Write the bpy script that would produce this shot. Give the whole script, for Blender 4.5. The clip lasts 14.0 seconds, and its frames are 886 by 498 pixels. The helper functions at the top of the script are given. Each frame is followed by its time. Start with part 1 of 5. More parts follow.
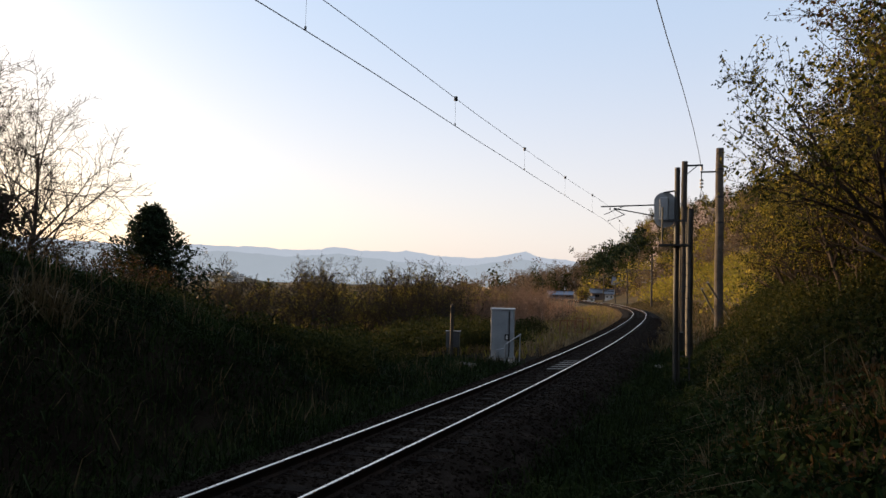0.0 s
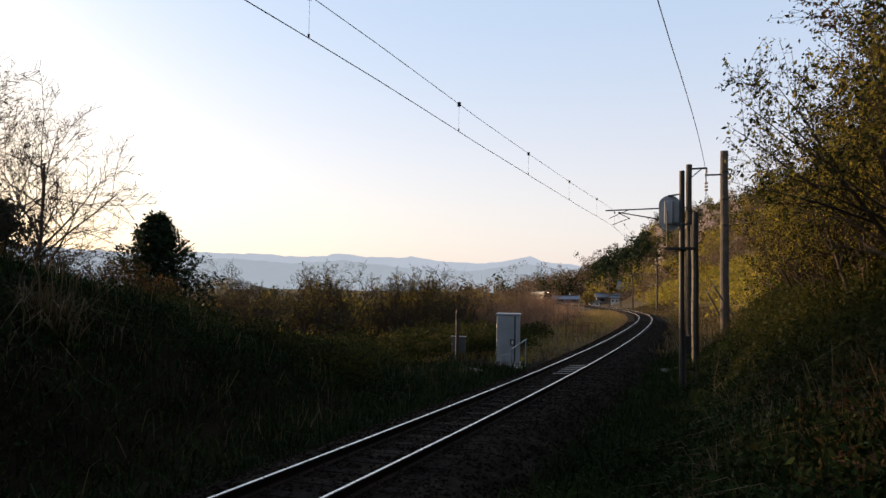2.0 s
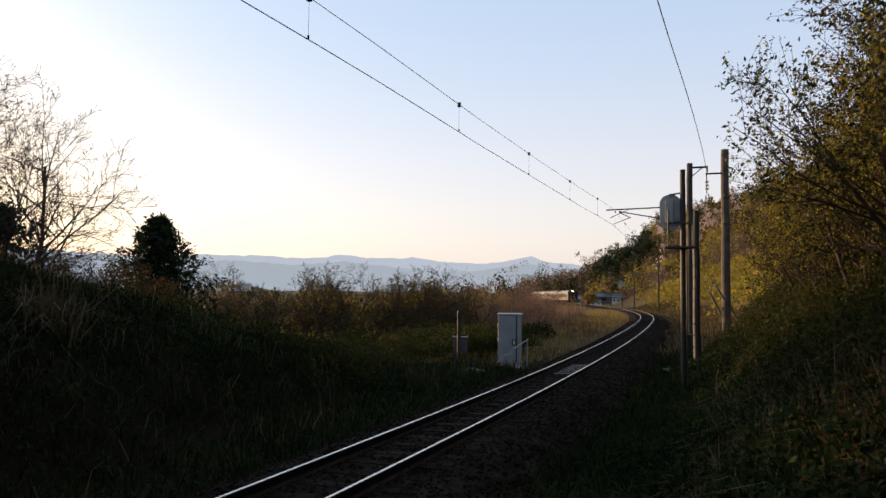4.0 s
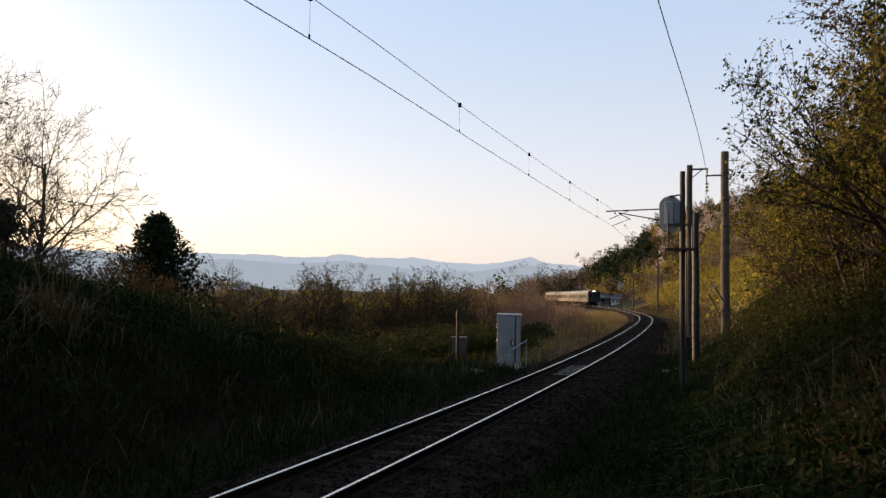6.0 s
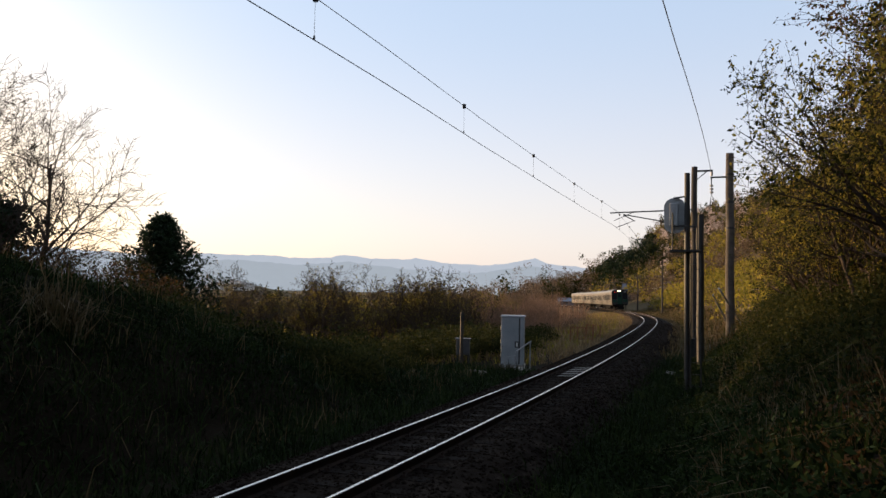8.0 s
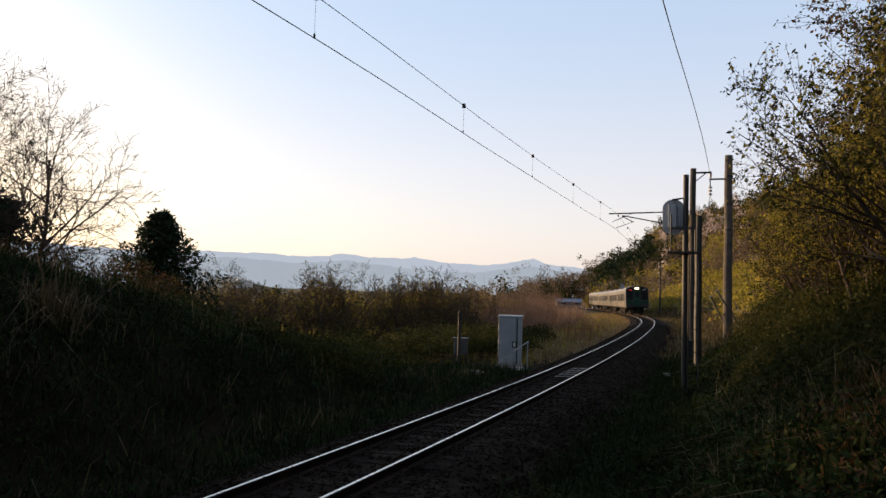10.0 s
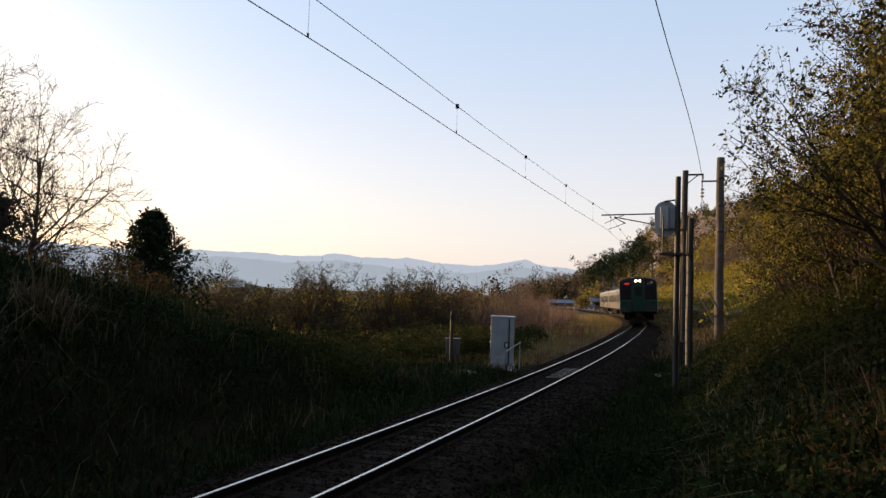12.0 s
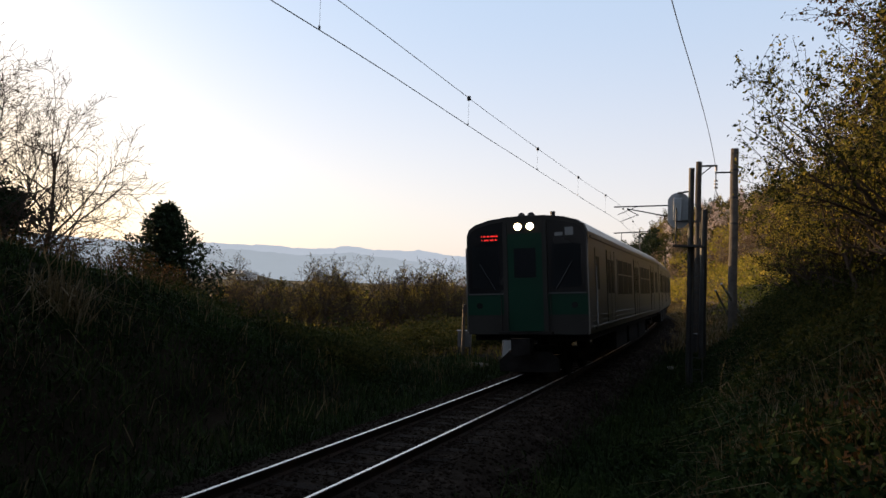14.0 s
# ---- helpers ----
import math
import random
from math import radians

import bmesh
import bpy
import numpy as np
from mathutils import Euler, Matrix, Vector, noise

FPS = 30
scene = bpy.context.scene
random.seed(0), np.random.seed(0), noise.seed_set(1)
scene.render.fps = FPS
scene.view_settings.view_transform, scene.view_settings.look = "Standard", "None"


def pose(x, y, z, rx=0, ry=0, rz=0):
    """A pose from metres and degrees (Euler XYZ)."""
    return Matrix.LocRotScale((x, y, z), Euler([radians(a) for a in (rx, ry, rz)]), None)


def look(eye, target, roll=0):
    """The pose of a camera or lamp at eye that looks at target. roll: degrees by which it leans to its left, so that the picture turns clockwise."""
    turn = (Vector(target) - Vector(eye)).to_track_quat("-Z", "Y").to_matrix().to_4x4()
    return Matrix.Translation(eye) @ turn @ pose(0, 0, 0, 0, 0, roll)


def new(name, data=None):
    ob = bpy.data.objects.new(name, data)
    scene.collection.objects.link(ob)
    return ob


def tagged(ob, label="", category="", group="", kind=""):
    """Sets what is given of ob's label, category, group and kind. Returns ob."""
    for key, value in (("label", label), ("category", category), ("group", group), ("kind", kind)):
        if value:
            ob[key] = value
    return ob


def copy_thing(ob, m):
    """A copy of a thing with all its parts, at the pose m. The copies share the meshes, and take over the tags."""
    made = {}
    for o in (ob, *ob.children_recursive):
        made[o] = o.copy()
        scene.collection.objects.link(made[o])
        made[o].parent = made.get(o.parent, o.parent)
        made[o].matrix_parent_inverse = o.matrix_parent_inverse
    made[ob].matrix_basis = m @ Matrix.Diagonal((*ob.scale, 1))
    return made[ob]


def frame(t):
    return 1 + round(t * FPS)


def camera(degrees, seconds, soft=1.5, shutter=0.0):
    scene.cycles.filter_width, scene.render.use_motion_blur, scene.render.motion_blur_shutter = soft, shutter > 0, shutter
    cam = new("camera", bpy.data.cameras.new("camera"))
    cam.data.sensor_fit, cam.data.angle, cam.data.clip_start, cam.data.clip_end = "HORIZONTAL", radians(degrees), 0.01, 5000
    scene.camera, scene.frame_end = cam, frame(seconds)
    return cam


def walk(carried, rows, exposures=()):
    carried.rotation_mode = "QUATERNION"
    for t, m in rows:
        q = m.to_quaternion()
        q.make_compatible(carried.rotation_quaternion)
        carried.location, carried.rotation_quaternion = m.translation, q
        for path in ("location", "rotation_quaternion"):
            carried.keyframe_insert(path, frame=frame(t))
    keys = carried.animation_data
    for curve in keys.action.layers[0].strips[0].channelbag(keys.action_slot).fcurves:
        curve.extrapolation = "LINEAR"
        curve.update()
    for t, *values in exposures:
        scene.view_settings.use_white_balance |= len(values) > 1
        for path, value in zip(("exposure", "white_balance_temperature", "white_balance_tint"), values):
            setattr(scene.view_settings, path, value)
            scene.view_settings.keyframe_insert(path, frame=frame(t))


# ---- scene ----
# look of the light
EXPO, KELV = 0.91, 6250
SKY_STRENGTH, SKY_DUST, SUN_STRENGTH = 0.10, 2.6, 4.8
HAZE_MIX, HAZE_LOW, HAZE_SKY = 0.56, (7.5, 6.5, 6.2), (4.6, 5.4, 6.7)
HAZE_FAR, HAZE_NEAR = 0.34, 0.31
cam = camera(64.2, 14.0)

# ---------------------------------------------------------------- camera
EYE = Vector((0.0, 0.0, 2.275))
# seconds, degrees to the right, degrees up, degrees of lean
AIM = [(0.0, 0.466, 2.755, 1.609), (0.5, 0.401, 2.932, 1.344), (1.0, 0.231, 3.045, 1.125), (1.5, 0.102, 3.204, 1.221),
       (2.0, 0.072, 3.193, 1.103), (2.5, 0.061, 3.218, 0.863), (3.0, 0.0, 3.262, 0.691), (4.3, -0.01, 3.22, 0.74),
       (5.5, -0.009, 3.186, 0.82), (6.0, 0.031, 3.243, 1.118), (6.5, 0.046, 3.272, 1.235), (7.0, -0.103, 3.285, 1.075),
       (7.5, -0.247, 3.358, 1.175), (8.0, -0.311, 3.333, 1.277), (9.3, -0.26, 3.3, 1.6), (10.5, -0.089, 3.242, 1.896),
       (11.0, 0.035, 3.142, 1.982), (11.5, 0.225, 3.232, 2.016), (12.0, 0.416, 3.337, 2.06), (12.5, 0.489, 3.373, 1.969),
       (13.0, 0.344, 3.278, 1.966), (13.5, -0.049, 3.043, 2.002), (14.0, -0.527, 2.685, 1.988)]


def aim(yaw, up, lean):
    a, b = radians(yaw), radians(up)
    way = Vector((math.sin(a) * math.cos(b), math.cos(a) * math.cos(b), math.sin(b)))
    return look(EYE, EYE + way * 10, lean)


walk(cam, [(t, aim(a, b, c)) for t, a, b, c in AIM], exposures=[(0, EXPO, KELV, 10), (14, EXPO, KELV, 10)])

# ---------------------------------------------------------------- light
SUN_AZ, SUN_EL = -50.0, 6.5         # degrees to the right of the y axis, degrees up
world = bpy.data.worlds.new("sky")
scene.world = world
world.use_nodes = True
wn = world.node_tree
sky = wn.nodes.new("ShaderNodeTexSky")
sky.sky_type = "NISHITA"
sky.sun_disc = False
sky.sun_elevation, sky.sun_rotation = radians(SUN_EL), radians(SUN_AZ)
sky.altitude, sky.air_density, sky.dust_density, sky.ozone_density = 100, 1.0, SKY_DUST, 1.6
background = wn.nodes["Background"]
background.inputs["Strength"].default_value = SKY_STRENGTH
haze = wn.nodes.new("ShaderNodeMix")           # thin bright haze over the whole sky
haze.data_type = "RGBA"
haze.inputs[0].default_value = HAZE_MIX
where = wn.nodes.new("ShaderNodeTexCoord")
apart = wn.nodes.new("ShaderNodeSeparateXYZ")
wn.links.new(where.outputs["Generated"], apart.inputs[0])
grade = wn.nodes.new("ShaderNodeValToRGB")        # warm low air, bluer above
grade.color_ramp.interpolation = "EASE"
grade.color_ramp.elements[0].position, grade.color_ramp.elements[0].color = 0.0, (*HAZE_LOW, 1)
grade.color_ramp.elements[1].position, grade.color_ramp.elements[1].color = 0.42, (*HAZE_SKY, 1)
wn.links.new(apart.outputs[2], grade.inputs[0])
wn.links.new(grade.outputs[0], haze.inputs[7])
wn.links.new(sky.outputs[0], haze.inputs[6])
wn.links.new(haze.outputs[2], background.inputs["Color"])

sun_data = bpy.data.lights.new("sun", "SUN")
sun_data.energy, sun_data.angle, sun_data.color = SUN_STRENGTH, radians(0.6), (1.0, 0.64, 0.32)
sun = new("sun", sun_data)
a, e = radians(SUN_AZ), radians(SUN_EL)
sun_way = Vector((math.sin(a) * math.cos(e), math.cos(a) * math.cos(e), math.sin(e)))
sun.matrix_world = look(sun_way * 200, (0, 0, 0))


# ---------------------------------------------------------------- materials
def material(name, colours, rough=0.8, scale=3.0, fine=40.0, bump=0.3, metal=0.0, island=0.0, objects=0.0, spec=0.5, space="Object"):
    """Two scales of noise through a ramp of colours, with relief; island and objects: how much single pieces vary."""
    m = bpy.data.materials.new(name)
    m.use_nodes = True
    n, l = m.node_tree.nodes, m.node_tree.links
    bsdf = n["Principled BSDF"]
    co = n.new("ShaderNodeTexCoord")
    big, small = n.new("ShaderNodeTexNoise"), n.new("ShaderNodeTexNoise")
    big.inputs["Scale"].default_value, big.inputs["Detail"].default_value = scale, 4
    small.inputs["Scale"].default_value, small.inputs["Detail"].default_value = fine, 3
    for t in (big, small):
        l.new(co.outputs[space], t.inputs["Vector"])
    mix = n.new("ShaderNodeMath")
    mix.operation = "MULTIPLY_ADD"
    l.new(small.outputs[0], mix.inputs[0])
    mix.inputs[1].default_value = 0.5
    half = n.new("ShaderNodeMath")
    half.operation = "MULTIPLY_ADD"
    l.new(big.outputs[0], half.inputs[0])
    half.inputs[1].default_value, half.inputs[2].default_value = 1.5, -0.5
    l.new(half.outputs[0], mix.inputs[2])
    value = mix.outputs[0]
    for amount, node, out in ((island, "ShaderNodeNewGeometry", "Random Per Island"), (objects, "ShaderNodeObjectInfo", "Random")):
        if amount:
            src = n.new(node)
            add = n.new("ShaderNodeMath")
            add.operation = "MULTIPLY_ADD"
            l.new(src.outputs[out], add.inputs[0])
            add.inputs[1].default_value = amount
            sub = n.new("ShaderNodeMath")
            sub.operation = "SUBTRACT"
            l.new(value, sub.inputs[0])
            sub.inputs[1].default_value = amount / 2
            l.new(sub.outputs[0], add.inputs[2])
            value = add.outputs[0]
    ramp = n.new("ShaderNodeValToRGB")
    el = ramp.color_ramp.elements
    while len(el) < len(colours):
        el.new(0.5)
    for i, c in enumerate(colours):
        el[i].position = 0.15 + 0.85 * i / max(1, len(colours) - 1)
        el[i].color = (*c, 1)
    l.new(value, ramp.inputs[0])
    l.new(ramp.outputs[0], bsdf.inputs["Base Color"])
    bsdf.inputs["Metallic"].default_value = metal
    bsdf.inputs["Specular IOR Level"].default_value = spec
    rr = n.new("ShaderNodeMapRange")
    l.new(big.outputs[0], rr.inputs[0])
    rr.inputs[3].default_value, rr.inputs[4].default_value = max(0.03, rough - 0.1), min(1, rough + 0.1)
    l.new(rr.outputs[0], bsdf.inputs["Roughness"])
    if bump:
        b = n.new("ShaderNodeBump")
        b.inputs["Strength"].default_value, b.inputs["Distance"].default_value = bump, 0.02
        l.new(small.outputs[0], b.inputs["Height"])
        l.new(b.outputs[0], bsdf.inputs["Normal"])
    return m


def leafy(name, colours, through_light=0.35, rough=0.55):
    """A leaf: two-sided, lets part of the light through, each leaf its own shade."""
    m = material(name, colours, rough, 0.6, 9.0, 0.0, island=0.7, spec=0.04)
    n, l = m.node_tree.nodes, m.node_tree.links
    bsdf, out = n["Principled BSDF"], n["Material Output"]
    tr = n.new("ShaderNodeBsdfTranslucent")
    ramp = [x for x in n if x.type == "VALTORGB"][0]
    l.new(ramp.outputs[0], tr.inputs["Color"])
    mx = n.new("ShaderNodeMixShader")
    mx.inputs[0].default_value = through_light
    l.new(bsdf.outputs[0], mx.inputs[1])
    l.new(tr.outputs[0], mx.inputs[2])
    l.new(mx.outputs[0], out.inputs["Surface"])
    return m


def glowing(name, colour, strength):
    m = bpy.data.materials.new(name)
    m.use_nodes = True
    bsdf = m.node_tree.nodes["Principled BSDF"]
    bsdf.inputs["Base Color"].default_value = (*colour, 1)
    bsdf.inputs["Emission Color"].default_value = (*colour, 1)
    bsdf.inputs["Emission Strength"].default_value = strength
    return m


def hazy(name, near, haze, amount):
    """Far land seen through bright air: its own colour, and the air's haze painted over it as glow."""
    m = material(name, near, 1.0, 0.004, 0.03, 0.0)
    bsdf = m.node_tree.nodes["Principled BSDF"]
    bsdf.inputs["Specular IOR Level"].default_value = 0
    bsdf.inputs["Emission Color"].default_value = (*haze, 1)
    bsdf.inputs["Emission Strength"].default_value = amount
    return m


# near soil is darkened to carry the shade of the cutting
M_SHADED_SOIL = material("soil", [(0.008, 0.006, 0.004), (0.018, 0.0135, 0.009), (0.011, 0.014, 0.006)], 0.95, 0.8, 18, 0.8, spec=0.02)
# far meadow is lightened for the golden low sun
M_SUNLIT_MEADOW = material("meadow", [(0.045, 0.033, 0.016), (0.08, 0.058, 0.027), (0.12, 0.086, 0.043)], 0.95, 0.05, 2.0, 0.8, spec=0.08)
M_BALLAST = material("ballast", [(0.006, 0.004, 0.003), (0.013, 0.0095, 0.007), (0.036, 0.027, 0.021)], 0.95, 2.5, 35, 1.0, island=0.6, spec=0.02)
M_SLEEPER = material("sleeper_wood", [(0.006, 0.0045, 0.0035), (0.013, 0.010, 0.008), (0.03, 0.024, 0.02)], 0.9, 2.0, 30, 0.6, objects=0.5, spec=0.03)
M_RUST = material("rusty_steel", [(0.012, 0.008, 0.006), (0.022, 0.014, 0.010), (0.04, 0.024, 0.016)], 0.85, 4, 60, 0.4, spec=0.1)
M_FENCE = material("red_rust", [(0.09, 0.036, 0.018), (0.16, 0.068, 0.034), (0.23, 0.11, 0.06)], 0.85, 4, 60, 0.4, spec=0.2)
M_RAILTOP = material("polished_steel", [(0.55, 0.54, 0.52), (0.65, 0.64, 0.62)], 0.28, 6, 50, 0.02, metal=1.0)
M_CONCRETE = material("concrete", [(0.13, 0.115, 0.10), (0.20, 0.18, 0.16), (0.27, 0.25, 0.22)], 0.85, 3, 50, 0.3)
M_POLEWOOD = material("weathered_wood", [(0.022, 0.016, 0.012), (0.038, 0.029, 0.022), (0.06, 0.048, 0.038)], 0.85, 5, 40, 0.4)
M_DARKSTEEL = material("dark_painted_steel", [(0.014, 0.014, 0.014), (0.024, 0.023, 0.022), (0.04, 0.037, 0.034)], 0.6, 4, 40, 0.2, metal=0.3)
M_POLECONCRETE = material("stained_concrete", [(0.05, 0.041, 0.034), (0.085, 0.07, 0.058), (0.13, 0.11, 0.092)], 0.85, 3, 50, 0.3, spec=0.2)
M_GALV = material("galvanised_steel", [(0.22, 0.23, 0.24), (0.33, 0.34, 0.35)], 0.55, 6, 60, 0.1, metal=0.6)
M_WIRE = material("copper_wire", [(0.025, 0.024, 0.022), (0.04, 0.038, 0.035)], 0.6, 5, 50, 0.0, metal=0.4)
M_CABINET = material("cabinet_paint", [(0.17, 0.185, 0.20), (0.23, 0.245, 0.26), (0.29, 0.30, 0.31)], 0.5, 2, 30, 0.06)
M_DULLBOX = material("dull_grey_paint", [(0.05, 0.052, 0.055), (0.08, 0.082, 0.085), (0.12, 0.12, 0.122)], 0.6, 2, 30, 0.1, spec=0.2)
M_PORCELAIN = material("porcelain", [(0.25, 0.22, 0.2), (0.4, 0.38, 0.36)], 0.3, 5, 30, 0.0)
M_BARK = material("bark", [(0.025, 0.019, 0.014), (0.05, 0.038, 0.029), (0.085, 0.068, 0.053)], 0.95, 4, 30, 0.6, spec=0.08)
# blades set darker than real grass, to carry the shade of the banks
M_SHADED_GRASS = leafy("shaded_grass_blade", [(0.006, 0.010, 0.003), (0.013, 0.023, 0.006), (0.032, 0.042, 0.011)], 0.10, 0.8)
M_DRY = leafy("dry_grass", [(0.06, 0.042, 0.02), (0.11, 0.078, 0.038), (0.16, 0.12, 0.062)], 0.3)
# dry grass again, lightened for its sunlit look inside the bend
M_SUNLIT_STRAW = leafy("straw", [(0.12, 0.08, 0.04), (0.19, 0.13, 0.066), (0.28, 0.20, 0.11)], 0.35)
# reddish young twigs, raised above the bark for their sunlit look
M_TWIG = material("reddish_twig", [(0.11, 0.065, 0.045), (0.19, 0.12, 0.082), (0.29, 0.19, 0.13)], 0.9, 2, 20, 0.2, spec=0.1)
M_SPRING = leafy("spring_leaf", [(0.12, 0.11, 0.016), (0.20, 0.165, 0.027), (0.31, 0.23, 0.046)], 0.62)
M_OLIVE = leafy("olive_leaf", [(0.014, 0.017, 0.005), (0.030, 0.035, 0.009), (0.072, 0.063, 0.017)], 0.33, 0.7)
M_RUSSET = leafy("russet_leaf", [(0.045, 0.024, 0.011), (0.08, 0.042, 0.017), (0.13, 0.07, 0.027)], 0.35)
M_BARE = leafy("bare_twigs", [(0.075, 0.052, 0.034), (0.13, 0.092, 0.06), (0.21, 0.155, 0.11)], 0.3)
M_STALK = leafy("dead_stalk", [(0.12, 0.07, 0.045), (0.21, 0.13, 0.085), (0.32, 0.21, 0.14)], 0.35)
M_GLINT = material("sky_glint", [(0.05, 0.047, 0.045), (0.09, 0.086, 0.083), (0.15, 0.145, 0.14)], 0.35, 2, 30, 0.2)
M_DARKLEAF = leafy("dark_leaf", [(0.008, 0.014, 0.007), (0.016, 0.026, 0.011), (0.028, 0.04, 0.016)], 0.15)
M_BLOSSOM = leafy("pale_blossom", [(0.35, 0.27, 0.24), (0.5, 0.4, 0.36), (0.6, 0.52, 0.48)], 0.4)
M_STAINLESS = material("stainless_steel", [(0.13, 0.12, 0.11), (0.18, 0.168, 0.155), (0.25, 0.235, 0.215)], 0.36, 0.7, 25, 0.03, metal=0.85)
# the front is in shade; its green and grey are darkened to carry it
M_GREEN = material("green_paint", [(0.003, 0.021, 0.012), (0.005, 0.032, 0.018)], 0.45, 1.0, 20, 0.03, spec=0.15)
M_SHADED_FRONT = material("shaded_front_paint", [(0.016, 0.0145, 0.013), (0.028, 0.026, 0.023)], 0.5, 1.0, 25, 0.03, spec=0.15)
M_BLACK = material("black_panel", [(0.008, 0.008, 0.009), (0.013, 0.013, 0.014)], 0.25, 1.0, 20, 0.01, spec=0.25)
M_WINDOW = material("tinted_glass", [(0.007, 0.008, 0.009), (0.012, 0.013, 0.015)], 0.40, 0.8, 20, 0.0, spec=0.05)
M_UNDER = material("underframe", [(0.008, 0.007, 0.006), (0.015, 0.013, 0.012), (0.024, 0.021, 0.019)], 0.85, 3, 25, 0.3, spec=0.05)
M_ROOFGREY = material("roof_grey", [(0.12, 0.12, 0.118), (0.19, 0.188, 0.18)], 0.7, 1.5, 20, 0.15)
M_SILL = material("dull_trim", [(0.05, 0.052, 0.055), (0.09, 0.092, 0.095)], 0.5, 4, 40, 0.05, metal=0.4)
M_LAMP = glowing("headlamp", (1.0, 0.62, 0.30), 14.0)
M_LED = glowing("red_led", (1.0, 0.03, 0.02), 0.4)
M_WHITE = material("white_paint", [(0.48, 0.47, 0.45), (0.62, 0.61, 0.59)], 0.6, 1.0, 20, 0.1)
M_MARK = material("mark_paint", [(0.14, 0.14, 0.14), (0.19, 0.19, 0.19)], 0.6, 2.0, 20, 0.05, spec=0.2)
M_TILE = material("roof_tile", [(0.05, 0.055, 0.065), (0.08, 0.085, 0.10), (0.12, 0.12, 0.14)], 0.5, 0.5, 6, 0.5)
M_BLUEROOF = material("blue_sheet_roof", [(0.06, 0.085, 0.125), (0.10, 0.14, 0.20)], 0.5, 0.5, 5, 0.2)
M_WOODWALL = material("old_wood_wall", [(0.06, 0.045, 0.035), (0.12, 0.09, 0.07)], 0.8, 1.0, 12, 0.3)


# ---------------------------------------------------------------- mesh helpers
class Build:
    """Gathers vertices and faces of one mesh."""

    def __init__(self):
        self.v, self.f = [], []

    def box(self, c, size, turn=0.0, taper=1.0):
        x, y, z = size[0] / 2, size[1] / 2, size[2] / 2
        n, ca, sa = len(self.v), math.cos(turn), math.sin(turn)
        for k in (-1, 1):
            g = taper if k > 0 else 1.0
            for i, j in ((-1, -1), (1, -1), (1, 1), (-1, 1)):
                px, py = i * x * g, j * y * g
                self.v.append((c[0] + px * ca - py * sa, c[1] + px * sa + py * ca, c[2] + k * z))
        self.f += [(n + 3, n + 2, n + 1, n), (n + 4, n + 5, n + 6, n + 7), (n, n + 1, n + 5, n + 4),
                   (n + 1, n + 2, n + 6, n + 5), (n + 2, n + 3, n + 7, n + 6), (n + 3, n, n + 4, n + 7)]
        return self

    def tube(self, points, radii, sides=6, caps=True):
        pts = [Vector(p) for p in points]
        n0 = len(self.v)
        up = Vector((0.31, 0.17, 0.94))
        for i, p in enumerate(pts):
            d = (pts[min(i + 1, len(pts) - 1)] - pts[max(i - 1, 0)]).normalized()
            a = d.cross(up if abs(d.dot(up)) < 0.95 else Vector((1, 0, 0))).normalized()
            b = d.cross(a)
            r = radii[i] if hasattr(radii, "__len__") else radii
            for k in range(sides):
                w = 2 * math.pi * k / sides
                self.v.append(tuple(p + (a * math.cos(w) + b * math.sin(w)) * r))
        for i in range(len(pts) - 1):
            for k in range(sides):
                q, w = n0 + i * sides, (k + 1) % sides
                self.f.append((q + k, q + w, q + sides + w, q + sides + k))
        if caps:
            self.f.append(tuple(n0 + k for k in range(sides - 1, -1, -1)))
            self.f.append(tuple(n0 + (len(pts) - 1) * sides + k for k in range(sides)))
        return self

    def cyl(self, p, q, r, sides=12, r2=None):
        return self.tube([p, q], [r, r if r2 is None else r2], sides)

    def prism(self, outline, y0, y1):
        """An outline of (x, z) drawn out along y."""
        n, k = len(self.v), len(outline)
        self.v += [(x, y0, z) for x, z in outline] + [(x, y1, z) for x, z in outline]
        self.f += [(n + i, n + (i + 1) % k, n + k + (i + 1) % k, n + k + i) for i in range(k)]
        self.f += [tuple(n + i for i in range(k - 1, -1, -1)), tuple(n + k + i for i in range(k))]
        return self

    def mesh(self, name, smooth=False):
        me = bpy.data.meshes.new(name)
        me.from_pydata(self.v, [], self.f)
        if smooth:
            me.polygons.foreach_set("use_smooth", [True] * len(me.polygons))
        me.update()
        return me


def part(name, shape, mat, parent=None, label="", smooth=False, bevel=0.0):
    me = shape.mesh(name, smooth) if isinstance(shape, Build) else shape
    if not me.materials:
        me.materials.append(mat)
    if bevel:
        bm = bmesh.new()
        bm.from_mesh(me)
        bmesh.ops.bevel(bm, geom=bm.edges[:], offset=bevel, segments=2, affect="EDGES", profile=0.6)
        bm.to_mesh(me)
        bm.free()
    ob = new(name, me)
    if parent is not None:
        ob.parent = parent
    if label:
        tagged(ob, label)
    return ob


def thing(name, label, category, group="", kind="", at=None):
    ob = new(name)
    ob.empty_display_size = 0.2
    if at is not None:
        ob.matrix_basis = at
    return tagged(ob, label, category, group, kind)


